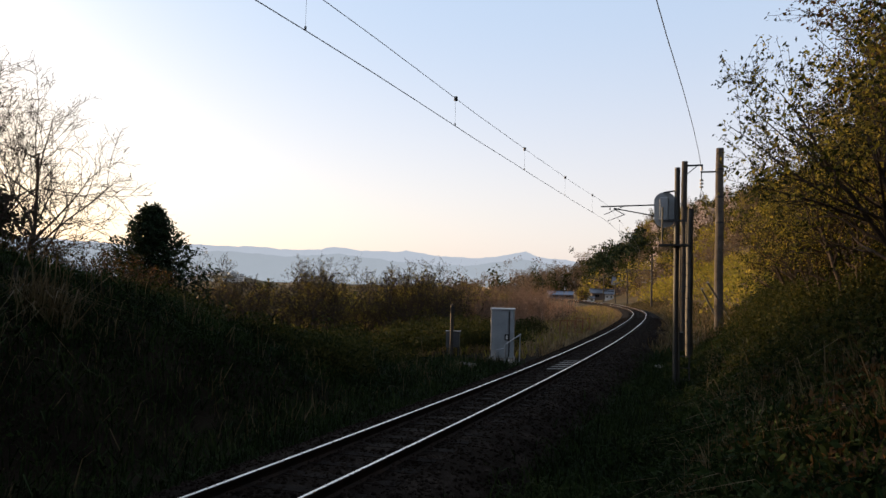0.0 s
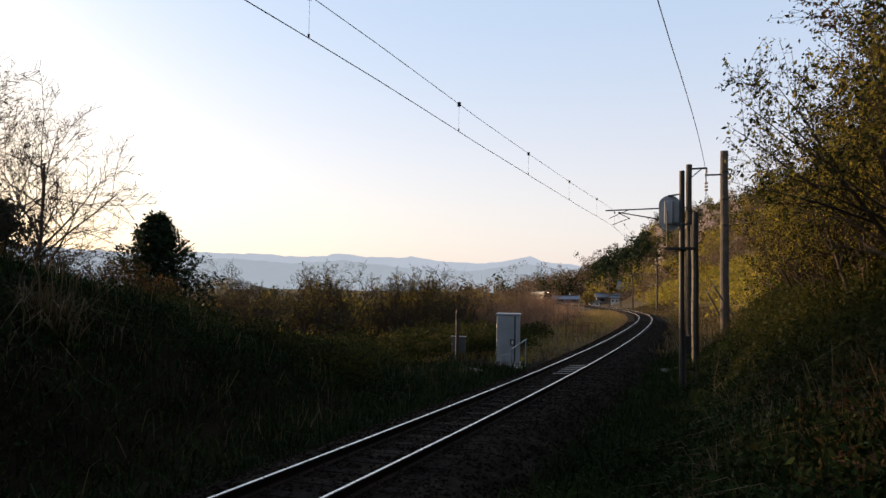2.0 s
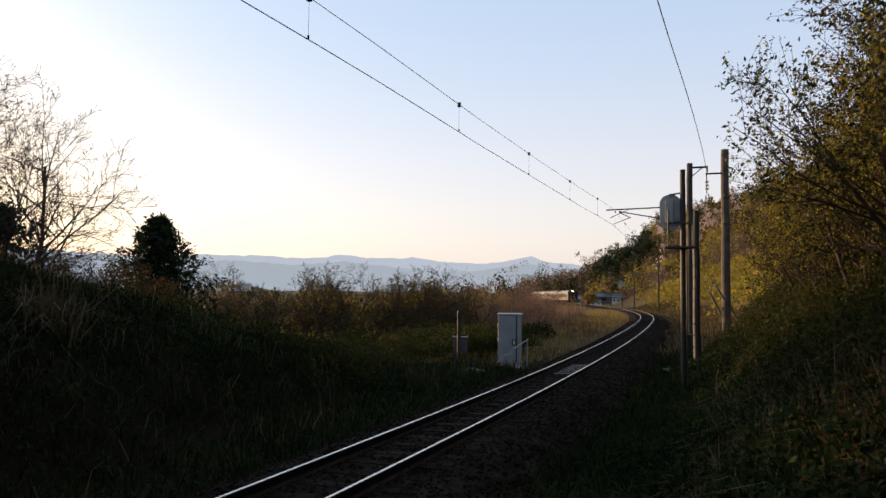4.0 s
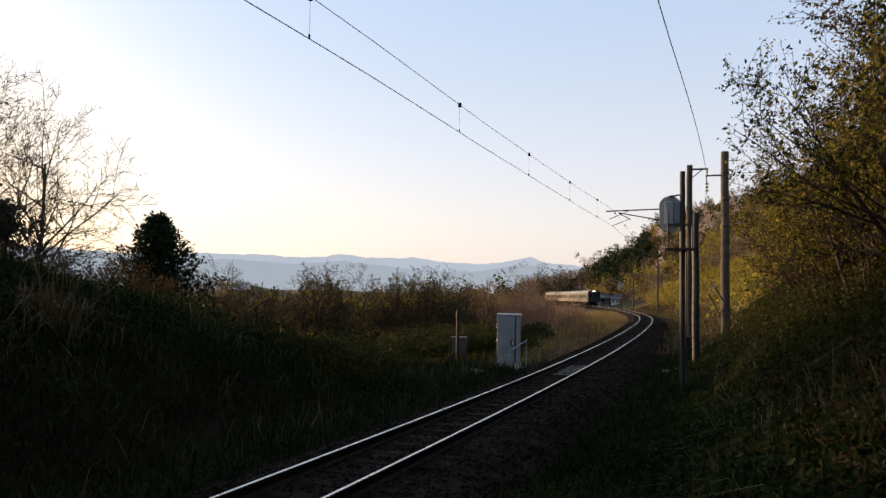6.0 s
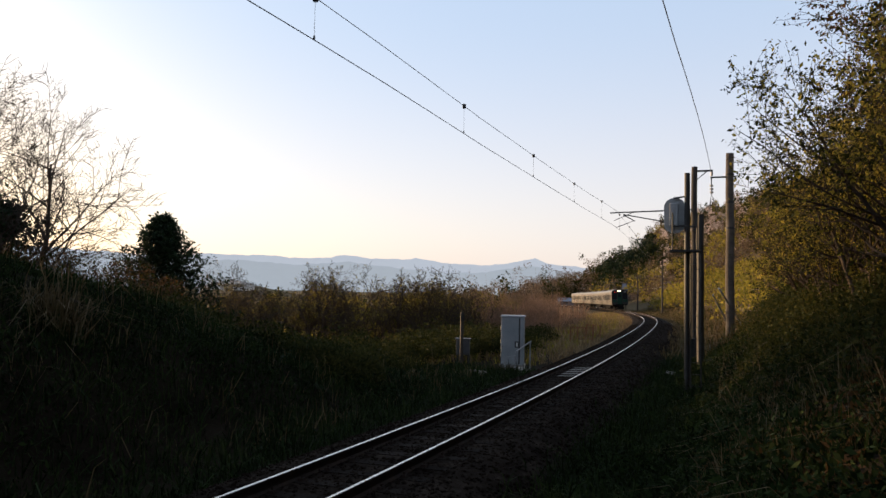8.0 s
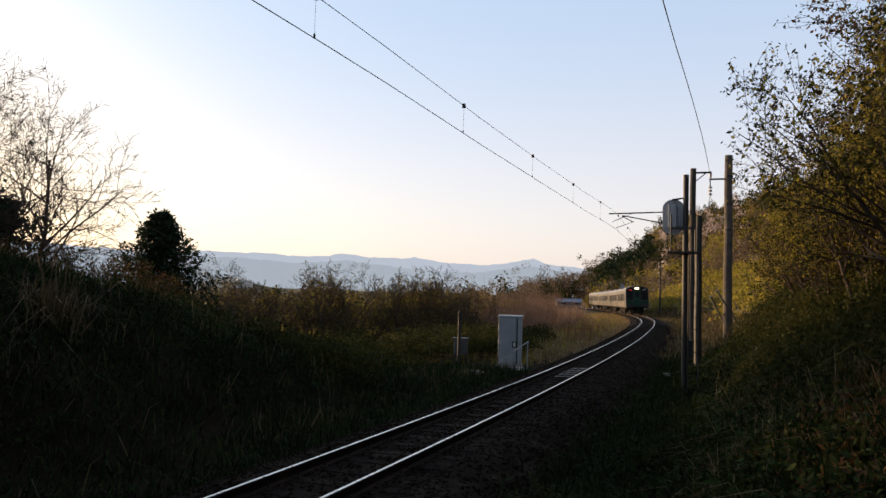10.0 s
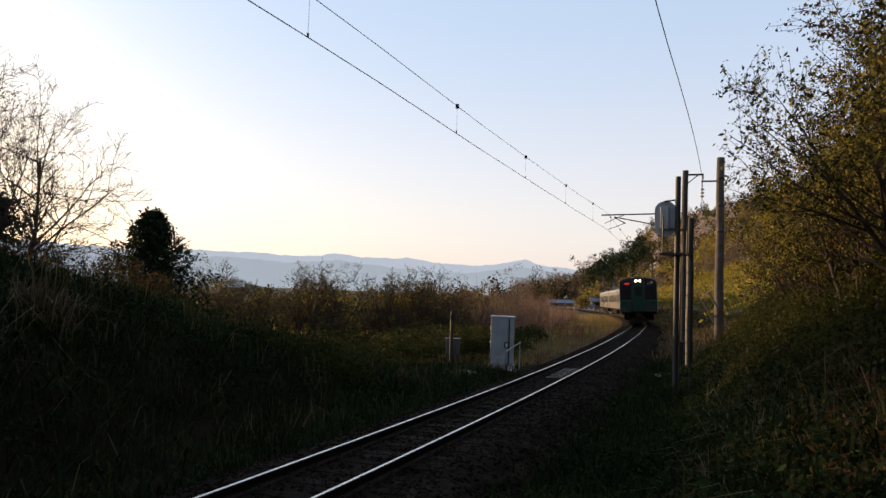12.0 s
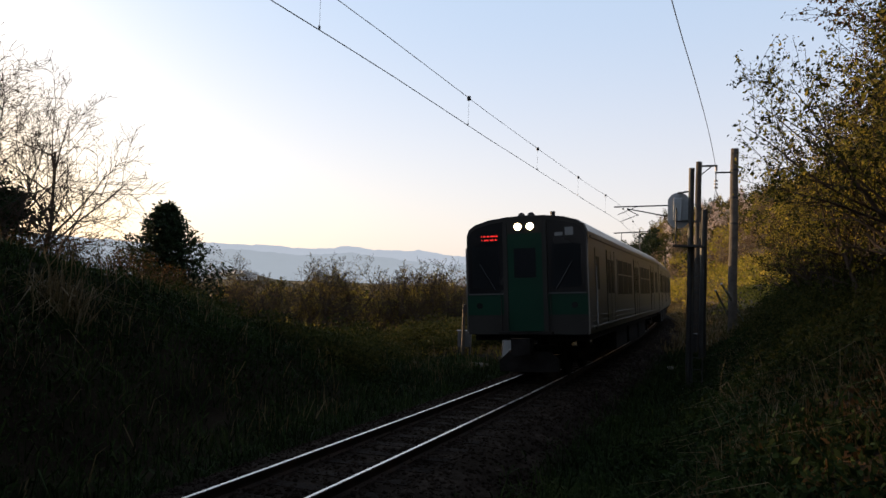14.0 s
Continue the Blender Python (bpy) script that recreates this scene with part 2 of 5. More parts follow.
def fast_mesh(name, verts, faces, mat):
    """Many loose pieces at once: verts (n, 3), faces (m, k) as arrays."""
    verts, faces = np.asarray(verts, np.float32), np.asarray(faces, np.int32)
    me = bpy.data.meshes.new(name)
    m, k = faces.shape
    me.vertices.add(len(verts))
    me.vertices.foreach_set("co", verts.ravel())
    me.loops.add(m * k)
    me.loops.foreach_set("vertex_index", faces.ravel())
    me.polygons.add(m)
    me.polygons.foreach_set("loop_start", np.arange(0, m * k, k, dtype=np.int32))
    me.update(calc_edges=True)
    me.materials.append(mat)
    return me


RNG = np.random.default_rng(7)


def leaves_mesh(name, centres, size, mat, droop=0.3, long=1.8, vary=0.45, rng=RNG):
    """One small folded leaf at each centre, turned at random."""
    c = np.asarray(centres, float)
    n = len(c)
    a = rng.normal(size=(n, 3))
    a[:, 2] -= droop
    a /= np.linalg.norm(a, axis=1)[:, None] + 1e-9
    b = np.cross(a, rng.normal(size=(n, 3)))
    b /= np.linalg.norm(b, axis=1)[:, None] + 1e-9
    up = np.cross(a, b)
    s = (size * np.exp(np.clip(rng.normal(size=n), -2, 1.5) * vary))[:, None]
    v = np.stack([c, c + a * s * 0.5 * long + b * s * 0.5 + up * s * 0.12, c + a * s * long, c + a * s * 0.5 * long - b * s * 0.5 + up * s * 0.12], 1)
    i = np.arange(n)[:, None] * 4
    return fast_mesh(name, v.reshape(-1, 3), i + np.array([[0, 1, 2, 3]]), mat)


def blades_mesh(name, roots, height, width, mat, lean=0.35, rng=RNG):
    """Grass: a bent blade of two pieces at each root."""
    c = np.asarray(roots, float)
    n = len(c)
    w = rng.uniform(0, 2 * np.pi, n)
    side = np.stack([np.cos(w), np.sin(w), 0 * w], 1)
    w2 = rng.uniform(0, 2 * np.pi, n)
    fall = np.stack([np.cos(w2), np.sin(w2), 0 * w2], 1)
    h = (height * np.exp(rng.normal(size=n) * 0.4))[:, None]
    le = (np.abs(rng.normal(size=n)) * lean)[:, None]
    mid = c + np.array([0, 0, 1]) * h * 0.6 + fall * h * le * 0.35
    tip = c + np.array([0, 0, 1]) * h * (1 - 0.45 * le) + fall * h * le * 1.1
    wd = width * np.clip(h / height, 0.5, 1.6)
    v = np.stack([c - side * wd / 2, c + side * wd / 2, mid + side * wd * 0.4, tip, mid - side * wd * 0.4], 1)
    i = np.arange(n)[:, None] * 5
    q = np.concatenate([i + np.array([[0, 1, 2, 4]])], 0)
    me = bpy.data.meshes.new(name)
    faces = np.concatenate([np.concatenate([q, np.zeros((n, 0), int)], 1).ravel(), (i + np.array([[4, 2, 3]])).ravel()])
    starts = np.concatenate([np.arange(n) * 4, n * 4 + np.arange(n) * 3])
    me.vertices.add(n * 5)
    me.vertices.foreach_set("co", v.reshape(-1, 3).astype(np.float32).ravel())
    me.loops.add(len(faces))
    me.loops.foreach_set("vertex_index", faces.astype(np.int32))
    me.polygons.add(len(starts))
    me.polygons.foreach_set("loop_start", starts.astype(np.int32))
    me.update(calc_edges=True)
    me.materials.append(mat)
    return me


# ---------------------------------------------------------------- the line of the track
KNOTS = [-5, 15, 30, 45, 60, 75, 90, 110, 130, 150, 175, 205, 240, 280, 330, 421]
BENDS = [0.00037, 0.00219, 0.00201, 0.00159, 0.00259, 0.00288, 0.00246, 0.00122, 0.00144, 0.00167, 0.0015, 0.00181,
         0.00197, 0.00191, 0.00187, 0.00187]          # one over the radius, to the left
CANT = 0.0576                                          # cross fall of the track in the curve
S = np.arange(-60.0, 421.0)
bend = np.interp(S, KNOTS, BENDS)
bend[S < -5] = 0.0003
TH = -np.concatenate([[0], np.cumsum((bend[1:] + bend[:-1]) / 2)])
TH += 0.41487 - TH[55]
mid_th = (TH[1:] + TH[:-1]) / 2
TX = np.concatenate([[0], np.cumsum(np.sin(mid_th))])
TY = np.concatenate([[0], np.cumsum(np.cos(mid_th))])
TX += -4.75386 * math.cos(TH[60]) - TX[60]
TY += 4.75386 * math.sin(TH[60]) - TY[60]
TZ = -0.01049 * np.where(S < 80, np.maximum(S - 40, 0) ** 2 / 80, S - 60)


def track(s, v=0.0, z=0.0):
    """The point s metres along the line, v to its right, z over the rails' plane (cant included), and the heading."""
    th = float(np.interp(s, S, TH))
    c = CANT * min(1.0, max(0.0, (s + 10) / 30))
    return (Vector((float(np.interp(s, S, TX)) + v * math.cos(th), float(np.interp(s, S, TY)) - v * math.sin(th),
                    float(np.interp(s, S, TZ)) + z + v * c)), th)


def along(x, y):
    """Nearest s, v and rail height for arrays of x, y."""
    x, y = np.atleast_1d(np.asarray(x, float)), np.atleast_1d(np.asarray(y, float))
    s, v, z = np.empty(len(x)), np.empty(len(x)), np.empty(len(x))
    for k in range(0, len(x), 20000):
        a, b = x[k:k + 20000, None], y[k:k + 20000, None]
        i = ((a - TX) ** 2 + (b - TY) ** 2).argmin(1)
        dx, dy = a[:, 0] - TX[i], b[:, 0] - TY[i]
        s[k:k + 20000] = S[i] + dx * np.sin(TH[i]) + dy * np.cos(TH[i])
        v[k:k + 20000] = dx * np.cos(TH[i]) - dy * np.sin(TH[i])
        z[k:k + 20000] = TZ[i]
    return s, v, z


def rough(x, y, size):
    """A cheap uneven surface between about -1 and 1."""
    k = 2 * np.pi / size
    return (np.sin(k * x + 1.3 * np.sin(k * 0.7 * y)) + np.sin(k * 1.3 * y + 2.1 + 1.1 * np.sin(k * 0.9 * x))
            + 0.5 * np.sin(k * 2.3 * (x + y) + 0.7)) / 2.5


def height(x, y):
    """The ground."""
    x, y = np.atleast_1d(np.asarray(x, float)), np.atleast_1d(np.asarray(y, float))
    s, v, zt = along(x, y)
    u = np.abs(v)
    near = np.interp(v, [2.6, 3.6, 4.75, 6, 9, 14, 25, 60, 140, 400], [0, 0.12, 1.1, 1.9, 3.8, 6.2, 9, 18, 34, 60])
    far = np.interp(v, [2.6, 5, 12, 25, 60, 140, 400], [0, 0.2, 2.2, 8, 29, 56, 90])
    # the hill runs out into the valley beyond the bend
    far = far * np.where(np.hypot(x, y) > 60, np.clip((np.degrees(np.arctan2(x, y)) - 9.5) / 7.5, 0, 1), 1.0)
    w = np.clip((s - 25) / 40, 0, 1)
    right = near * (1 - w) + far * w
    # past the view the crest is raised, unseen, to keep sun off the foreground
    crest = np.interp(s, [-60, -10, 0, 8, 10, 12, 14, 16, 18, 20, 23], [9, 7, 5.3, 3.15, 2.75, 2.25, 1.6, 1.0, 0.45, 0.15, 0.0])
    bank = np.interp(u, [2.7, 3.3, 4.6, 6.5, 8.5, 14, 24, 45], [0, 0.08, 0.55, 0.95, 1.05, 0.9, 0.6, 0.0]) * crest
    drop = np.interp(u, [4.5, 7, 14, 30, 60, 150, 500, 1500], [0, -0.3, -1.1, -3.0, -5, -9, -16, -20])
    left = bank + drop * np.clip((s - 5) / 20, 0.3, 1)
    z = zt - 0.5 + np.where(v > 0, right, left)
    bumps = np.clip((u - 3) / 3, 0, 1)
    z += bumps * (0.10 * rough(x, y, 2.3) + 0.12 * rough(y, x, 6.0)) + np.clip((u - 20) / 60, 0, 1) * rough(x, y, 60.0) * 1.2
    dist, bearing = np.hypot(x, y), np.degrees(np.arctan2(x, y))
    z = z - np.clip((dist - 420) / 800, 0, 1) * np.clip(z + 16, 0, None)
    # the low rise on which the town lies
    return z + 19 * np.exp(-((dist - 900) / 170) ** 2) * np.exp(-((bearing + 17) / 4.5) ** 2)


# ---------------------------------------------------------------- ground
def ground_mesh():
    ang = np.radians(np.concatenate([np.arange(-60, 60, 0.6), np.arange(60, 300, 5.0)]))
    rad = np.concatenate([[0.0], 0.8 * 1.038 ** np.arange(0, 232)])
    rad = rad[rad < 4600]
    A, R = np.meshgrid(ang, rad, indexing="ij")
    x, y = (R * np.sin(A)).ravel(), (R * np.cos(A)).ravel()
    z = height(x, y)
    na, nr = len(ang), len(rad)
    i, j = np.meshgrid(np.arange(na), np.arange(nr - 1), indexing="ij")
    i2 = (i + 1) % na
    f = np.stack([i * nr + j, i2 * nr + j, i2 * nr + j + 1, i * nr + j + 1], -1).reshape(-1, 4)
    me = fast_mesh("ground", np.stack([x, y, z], 1), f[:, ::-1], M_SHADED_SOIL)
    me.materials.append(M_SUNLIT_MEADOW)
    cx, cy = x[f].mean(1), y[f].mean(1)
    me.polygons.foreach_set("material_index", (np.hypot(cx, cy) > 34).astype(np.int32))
    me.polygons.foreach_set("use_smooth", [True] * len(f))
    return me


ground = tagged(new("ground", ground_mesh()), "grassy banks coloured as in shade and sunlit meadow beside the railway", "ground", kind="structure")


# ---------------------------------------------------------------- track
def sweep(outline, s0, s1, step, v0):
    """An outline of (v, z) carried along the track."""
    n = int((s1 - s0) / step) + 1
    b, k = Build(), len(outline)
    for i in range(n):
        s = s0 + (s1 - s0) * i / (n - 1)
        b.v += [tuple(track(s, v0 + v, z)[0]) for v, z in outline]
    for i in range(n - 1):
        b.f += [(i * k + j, i * k + (j + 1) % k, (i + 1) * k + (j + 1) % k, (i + 1) * k + j) for j in range(k)]
    b.f += [tuple(range(k)), tuple((n - 1) * k + j for j in range(k - 1, -1, -1))]
    return b


def build_track():
    line = thing("railway_track", "single railway track with shiny worn rails on ballast", "railway track", kind="structure")
    body = [(-0.06, -0.15), (-0.06, -0.14), (-0.008, -0.12), (-0.008, -0.045), (-0.033, -0.034), (-0.033, -0.004),
            (0.033, -0.004), (0.033, -0.034), (0.008, -0.045), (0.008, -0.12), (0.06, -0.14), (0.06, -0.15)]
    head = [(-0.021, -0.004), (-0.018, 0.0), (0.018, 0.0), (0.021, -0.004)]
    for v in (-0.566, 0.566):
        r = part("rail", sweep(body, -25, 330, 1.0, v), M_RUST, line, "rail with rusty brown sides")
        part("running_surface", sweep(head, -25, 330, 1.0, v), M_RAILTOP, r, "polished bright rail head")
    bed = [(-2.3, -0.62), (-1.5, -0.22), (-1.2, -0.155), (1.2, -0.155), (1.5, -0.22), (2.3, -0.62)]
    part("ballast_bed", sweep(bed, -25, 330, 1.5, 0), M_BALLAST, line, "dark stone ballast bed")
    # loose stones
    rng = np.random.default_rng(3)
    n = 34000
    s = 3 + 60 * rng.random(n) ** 1.5
    v = rng.uniform(-2.3, 2.3, n)
    z = np.interp(np.abs(v), [0, 1.2, 1.5, 2.3], [-0.155, -0.155, -0.22, -0.61])
    th = np.interp(s, S, TH)
    c = np.stack([np.interp(s, S, TX) + v * np.cos(th), np.interp(s, S, TY) - v * np.sin(th), np.interp(s, S, TZ) + z + v * CANT * np.clip((s + 10) / 30, 0, 1)], 1)
    r = rng.uniform(0.018, 0.042, n)[:, None, None]
    base = np.array([(1, 0, 0), (-1, 0, 0), (0, 1, 0), (0, -1, 0), (0, 0, 0.8), (0, 0, -0.8)], float)[None]
    ang = rng.uniform(0, 6.28, n)
    co, si = np.cos(ang)[:, None], np.sin(ang)[:, None]
    b = base + rng.normal(size=(n, 6, 3)) * 0.22
    b = np.stack([b[..., 0] * co - b[..., 1] * si, b[..., 0] * si + b[..., 1] * co, b[..., 2]], -1)
    vv = (c[:, None] + b * r).reshape(-1, 3)
    t = np.array([(0, 2, 4), (2, 1, 4), (1, 3, 4), (3, 0, 4), (2, 0, 5), (1, 2, 5), (3, 1, 5), (0, 3, 5)])
    f = (np.arange(n)[:, None, None] * 6 + t[None]).reshape(-1, 3)
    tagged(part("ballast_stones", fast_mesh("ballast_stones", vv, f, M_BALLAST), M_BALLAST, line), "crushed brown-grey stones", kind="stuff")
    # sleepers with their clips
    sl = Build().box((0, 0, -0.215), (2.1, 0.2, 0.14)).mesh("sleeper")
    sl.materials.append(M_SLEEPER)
    cl = Build()
    for v in (-0.566, 0.566):
        for d in (-0.11, 0.11):
            cl.box((v + d, 0, -0.128), (0.09, 0.09, 0.035), taper=0.7)
            cl.cyl((v + d, 0, -0.12), (v + d, 0, -0.075), 0.014, 6)
    cl = cl.mesh("rail_clips")
    cl.materials.append(M_RUST)
    # pale glossy strips stand in for sky glints on the sleeper tops
    glint_mesh = Build().box((0, 0, -0.135), (0.5, 0.07, 0.02)).mesh("cover_board")
    glint_mesh.materials.append(M_GLINT)
    s = -4.0
    while s < 112:
        p, th = track(s)
        m = Matrix.Translation(p) @ Euler((0, -CANT * min(1, (s + 10) / 30), -th)).to_matrix().to_4x4()
        o = new("sleeper", sl)
        o.parent, o.matrix_basis = line, m
        if s < 40:
            k = new("rail_clips", cl)
            k.parent = o
        if 19.8 < s < 22.9:
            b = new("cover_board", glint_mesh)
            b.parent = o
            tagged(b, "pale strip for the sky glint on a sleeper top")
        s += 0.61
    return line


build_track()


# ---------------------------------------------------------------- far land
def ridge(name, dist, knots, seed, mat, label, low=-60.0):
    """A mountain range along an arc: knots of degrees to the right and degrees up."""
    rng = np.random.default_rng(seed)
    ph = rng.uniform(0, 6.28, 12)
    b = Build()
    a0, a1, n, rows = knots[0][0], knots[-1][0], 420, 9
    ka, ke = [k[0] for k in knots], [k[1] for k in knots]
    for i in range(n + 1):
        a = a0 + (a1 - a0) * i / n
        e = float(np.interp(a, ka, ke))
        e += sum(0.05 / (j + 2) * math.sin(a * (2.1 + 1.9 * j) + ph[j]) for j in range(10))
        for k in range(rows):
            q = k / (rows - 1)
            r = dist * (1 - 0.12 * (1 - q) ** 1.0) + 60 * math.sin(a * 2.3 + q * 4 + ph[0]) * (1 - q)
            top = EYE.z + math.tan(radians(e)) * dist
            z = low + (top - low) * (q ** 1.3)
            b.v.append((r * math.sin(radians(a)), r * math.cos(radians(a)), z))
    for i in range(n):
        b.f += [(i * rows + k, (i + 1) * rows + k, (i + 1) * rows + k + 1, i * rows + k + 1) for k in range(rows - 1)]
    return tagged(part(name, b, mat, None, label, True), category="mountains", kind="structure")


# pale emission stands in for the haze in front of the ranges
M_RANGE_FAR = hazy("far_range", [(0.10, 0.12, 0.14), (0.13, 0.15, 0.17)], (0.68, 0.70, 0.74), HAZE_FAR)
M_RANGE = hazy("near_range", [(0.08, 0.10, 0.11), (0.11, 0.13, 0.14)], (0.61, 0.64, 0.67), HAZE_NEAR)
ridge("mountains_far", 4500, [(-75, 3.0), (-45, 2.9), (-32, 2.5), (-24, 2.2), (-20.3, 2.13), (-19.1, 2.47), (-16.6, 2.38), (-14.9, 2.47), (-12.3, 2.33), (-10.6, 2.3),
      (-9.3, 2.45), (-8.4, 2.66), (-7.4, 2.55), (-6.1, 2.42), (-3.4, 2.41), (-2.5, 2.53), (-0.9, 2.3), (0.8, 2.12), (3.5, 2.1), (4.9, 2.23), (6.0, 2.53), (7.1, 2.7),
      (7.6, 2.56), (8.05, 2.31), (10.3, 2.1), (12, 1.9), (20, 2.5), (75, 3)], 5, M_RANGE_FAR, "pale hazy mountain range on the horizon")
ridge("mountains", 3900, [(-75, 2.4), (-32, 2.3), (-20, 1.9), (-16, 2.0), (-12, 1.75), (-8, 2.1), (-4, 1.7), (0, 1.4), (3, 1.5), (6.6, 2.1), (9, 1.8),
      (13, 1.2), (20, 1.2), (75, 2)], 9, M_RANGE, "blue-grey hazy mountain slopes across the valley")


# ---------------------------------------------------------------- wires and posts
def wire(name, points, r, label, parent=None):
    return part(name, Build().tube(points, r, 5), M_WIRE, parent, label, True)


def messenger(s):
    a = -14 + 44.5 * math.floor((s + 14) / 44.5)
    m = ((s - a) / 44.5 * 2 - 1)
    return 0.50 + 0.22 * m * m


def build_overhead():
    line = thing("overhead_line", "overhead contact wire hung from a carrier wire over the track", "overhead line", kind="structure")
    ss = np.arange(-20, 330, 1.5)

    def at(s, z):
        a = -14 + 44.5 * math.floor((s + 14) / 44.5)      # the wire cuts the bend from post to post
        m = (s - a) / 44.5 * 2 - 1
        p, _ = track(s)
        th = float(np.interp(s, S, TH))
        v = float(np.interp(s, [-14, 8, 13, 18, 24, 30.5], [0.3, 0.07, -0.08, -0.14, -0.13, 0.03])) if s < 30.5 else 0.03 - 0.15 * (1 - m * m)
        p = p + Vector((math.cos(th) * v, -math.sin(th) * v, 0))
        return Vector((p.x, p.y, p.z + z))
    part("contact_wire", Build().tube([at(s, 5.15) for s in ss], 0.0068, 5), M_WIRE, line, smooth=True)
    part("carrier_wire", Build().tube([at(s, 5.15 + messenger(s)) for s in ss], 0.0055, 5), M_WIRE, line, smooth=True)
    for k in range(-3, 30):
        s = 6.75 + 5.08 * k
        b = Build().cyl(at(s, 5.15), at(s, 5.15 + messenger(s)), 0.0022, 5)
        b.box(at(s, 5.175), (0.022, 0.022, 0.05)).cyl(at(s, 5.11 + messenger(s)), at(s, 5.185 + messenger(s)), 0.034, 8)
        part("dropper", b, M_WIRE, line)
    return line


def post(name, x, y, z0, z1, r0, r1, mat, label, category, group=""):
    """A round pole with a worn top, standing in the ground."""
    t = thing(name, label, category, group, at=pose(x, y, z0))
    h = z1 - z0
    n = 10
    pts = [(0.012 * math.sin(k * 1.3), 0.01 * math.cos(k), -0.4 + (h + 0.4) * k / n) for k in range(n + 1)]
    part("shaft", Build().tube(pts, [r0 + (r1 - r0) * k / n for k in range(n + 1)], 14), mat, t, smooth=False)
    return t


build_overhead()


# ---------------------------------------------------------------- the train
CAR = 20.0
HALF = [(0.0, 3.74), (0.45, 3.72), (0.85, 3.67), (1.18, 3.57), (1.33, 3.46), (1.39, 3.30), (1.40, 2.75), (1.40, 1.15), (1.37, 0.92)]
WIDER, HIGHER = 1.06, 0.20             # the body's width and height over the drawing
SECTION = HALF + [(-x, z) for x, z in reversed(HALF)][:-1]


def slab(x0, x1, z0, z1, y0, y1, b=None):
    b = b or Build()
    return b.box(((x0 + x1) / 2, (y0 + y1) / 2, (z0 + z1) / 2), (abs(x1 - x0), abs(y1 - y0), abs(z1 - z0)))


def wheel(r=0.43):
    b = Build()
    b.cyl((-0.06, 0, 0), (0.06, 0, 0), r, 24)
    b.cyl((-0.075, 0, 0), (-0.06, 0, 0), r + 0.028, 24)
    b.cyl((0.06, 0, 0), (0.09, 0, 0), 0.12, 12)
    return b


def build_car(label, cab, pantograph):
    car = thing("train_car", label, "train", "cars of the train")
    end = CAR / 2 - 0.25
    body = Build().prism(SECTION, -end, end - (0.12 if cab else 0))
    part("body", body, M_STAINLESS, car, "ribbed stainless steel car body")
    # rain gutters and lower ribs along each side
    for sx in (-1, 1):
        for z, h in ((3.16, 0.05), (1.30, 0.03), (1.18, 0.03), (1.06, 0.03)):
            part("rib", slab(sx * 1.395, sx * 1.42, z, z + h, -end + 0.05, end - 0.3), M_STAINLESS, car)
        for y in (6.3, 0.0, -6.3):
            d = part("door", slab(sx * 1.375, sx * 1.412, 1.13, 2.98, y - 0.66, y + 0.66), M_STAINLESS, car, "double sliding door")
            for k in (-0.33, 0.33):
                part("door_window", slab(sx * 1.40, sx * 1.418, 1.85, 2.75, y + k - 0.22, y + k + 0.22), M_WINDOW, d)
            part("door_gap", slab(sx * 1.40, sx * 1.416, 1.14, 2.97, y - 0.012, y + 0.012), M_BLACK, d)
            for k in (-0.69, 0.69):
                part("door_edge", slab(sx * 1.40, sx * 1.415, 1.12, 3.0, y + k - 0.02, y + k + 0.02), M_BLACK, d)
        for y in (3.15, -3.15):
            w = part("window", slab(sx * 1.38, sx * 1.409, 1.82, 2.82, y - 1.75, y + 1.75), M_WINDOW, car)
            for k in (-1.75, -0.6, 0.6, 1.75):
                part("window_bar", slab(sx * 1.385, sx * 1.416, 1.80, 2.84, y + k - 0.035, y + k + 0.035), M_STAINLESS, w)
            part("window_bar", slab(sx * 1.385, sx * 1.414, 2.38, 2.42, y - 1.75, y + 1.75), M_STAINLESS, w)
        for y in ((-8.5, 8.0) if not cab else (-8.5,)):
            part("window", slab(sx * 1.38, sx * 1.409, 1.85, 2.8, y - 0.55, y + 0.55), M_WINDOW, car)
        if cab:
            d = part("cab_door", slab(sx * 1.375, sx * 1.412, 1.0, 2.95, 8.2, 8.85), M_STAINLESS, car)
            part("door_window", slab(sx * 1.40, sx * 1.417, 1.95, 2.75, 8.3, 8.75), M_WINDOW, d)
            part("handrail", Build().cyl((sx * 1.45, 8.95, 1.1), (sx * 1.45, 8.95, 2.5), 0.015, 6), M_GALV, car)
    # roof
    for y in (-4.5, 4.5):
        part("cooling_unit", Build().prism([(-0.7, 3.55), (-0.65, 3.82), (-0.5, 3.88), (0.5, 3.88), (0.65, 3.82), (0.7, 3.55)], y - 1.3, y + 1.3), M_ROOFGREY, car)
    part("roof_sheet", Build().prism([(x * 0.99, z + 0.006) for x, z in HALF[:5]] + [(1.25, 3.2), (-1.25, 3.2)] + [(-x * 0.99, z + 0.006) for x, z in reversed(HALF[1:5])], -end + 0.05, end - 0.2), M_ROOFGREY, car)
    if pantograph:
        b = Build()
        for x in (-0.5, 0.5):
            b.cyl((x, 6.6, 3.95), (x * 0.9, 7.4, 4.55), 0.025, 6).cyl((x * 0.9, 7.4, 4.55), (x * 0.9, 6.7, 5.1), 0.02, 6)
            b.cyl((x, 8.2, 3.95), (x * 0.9, 7.4, 4.55), 0.025, 6)
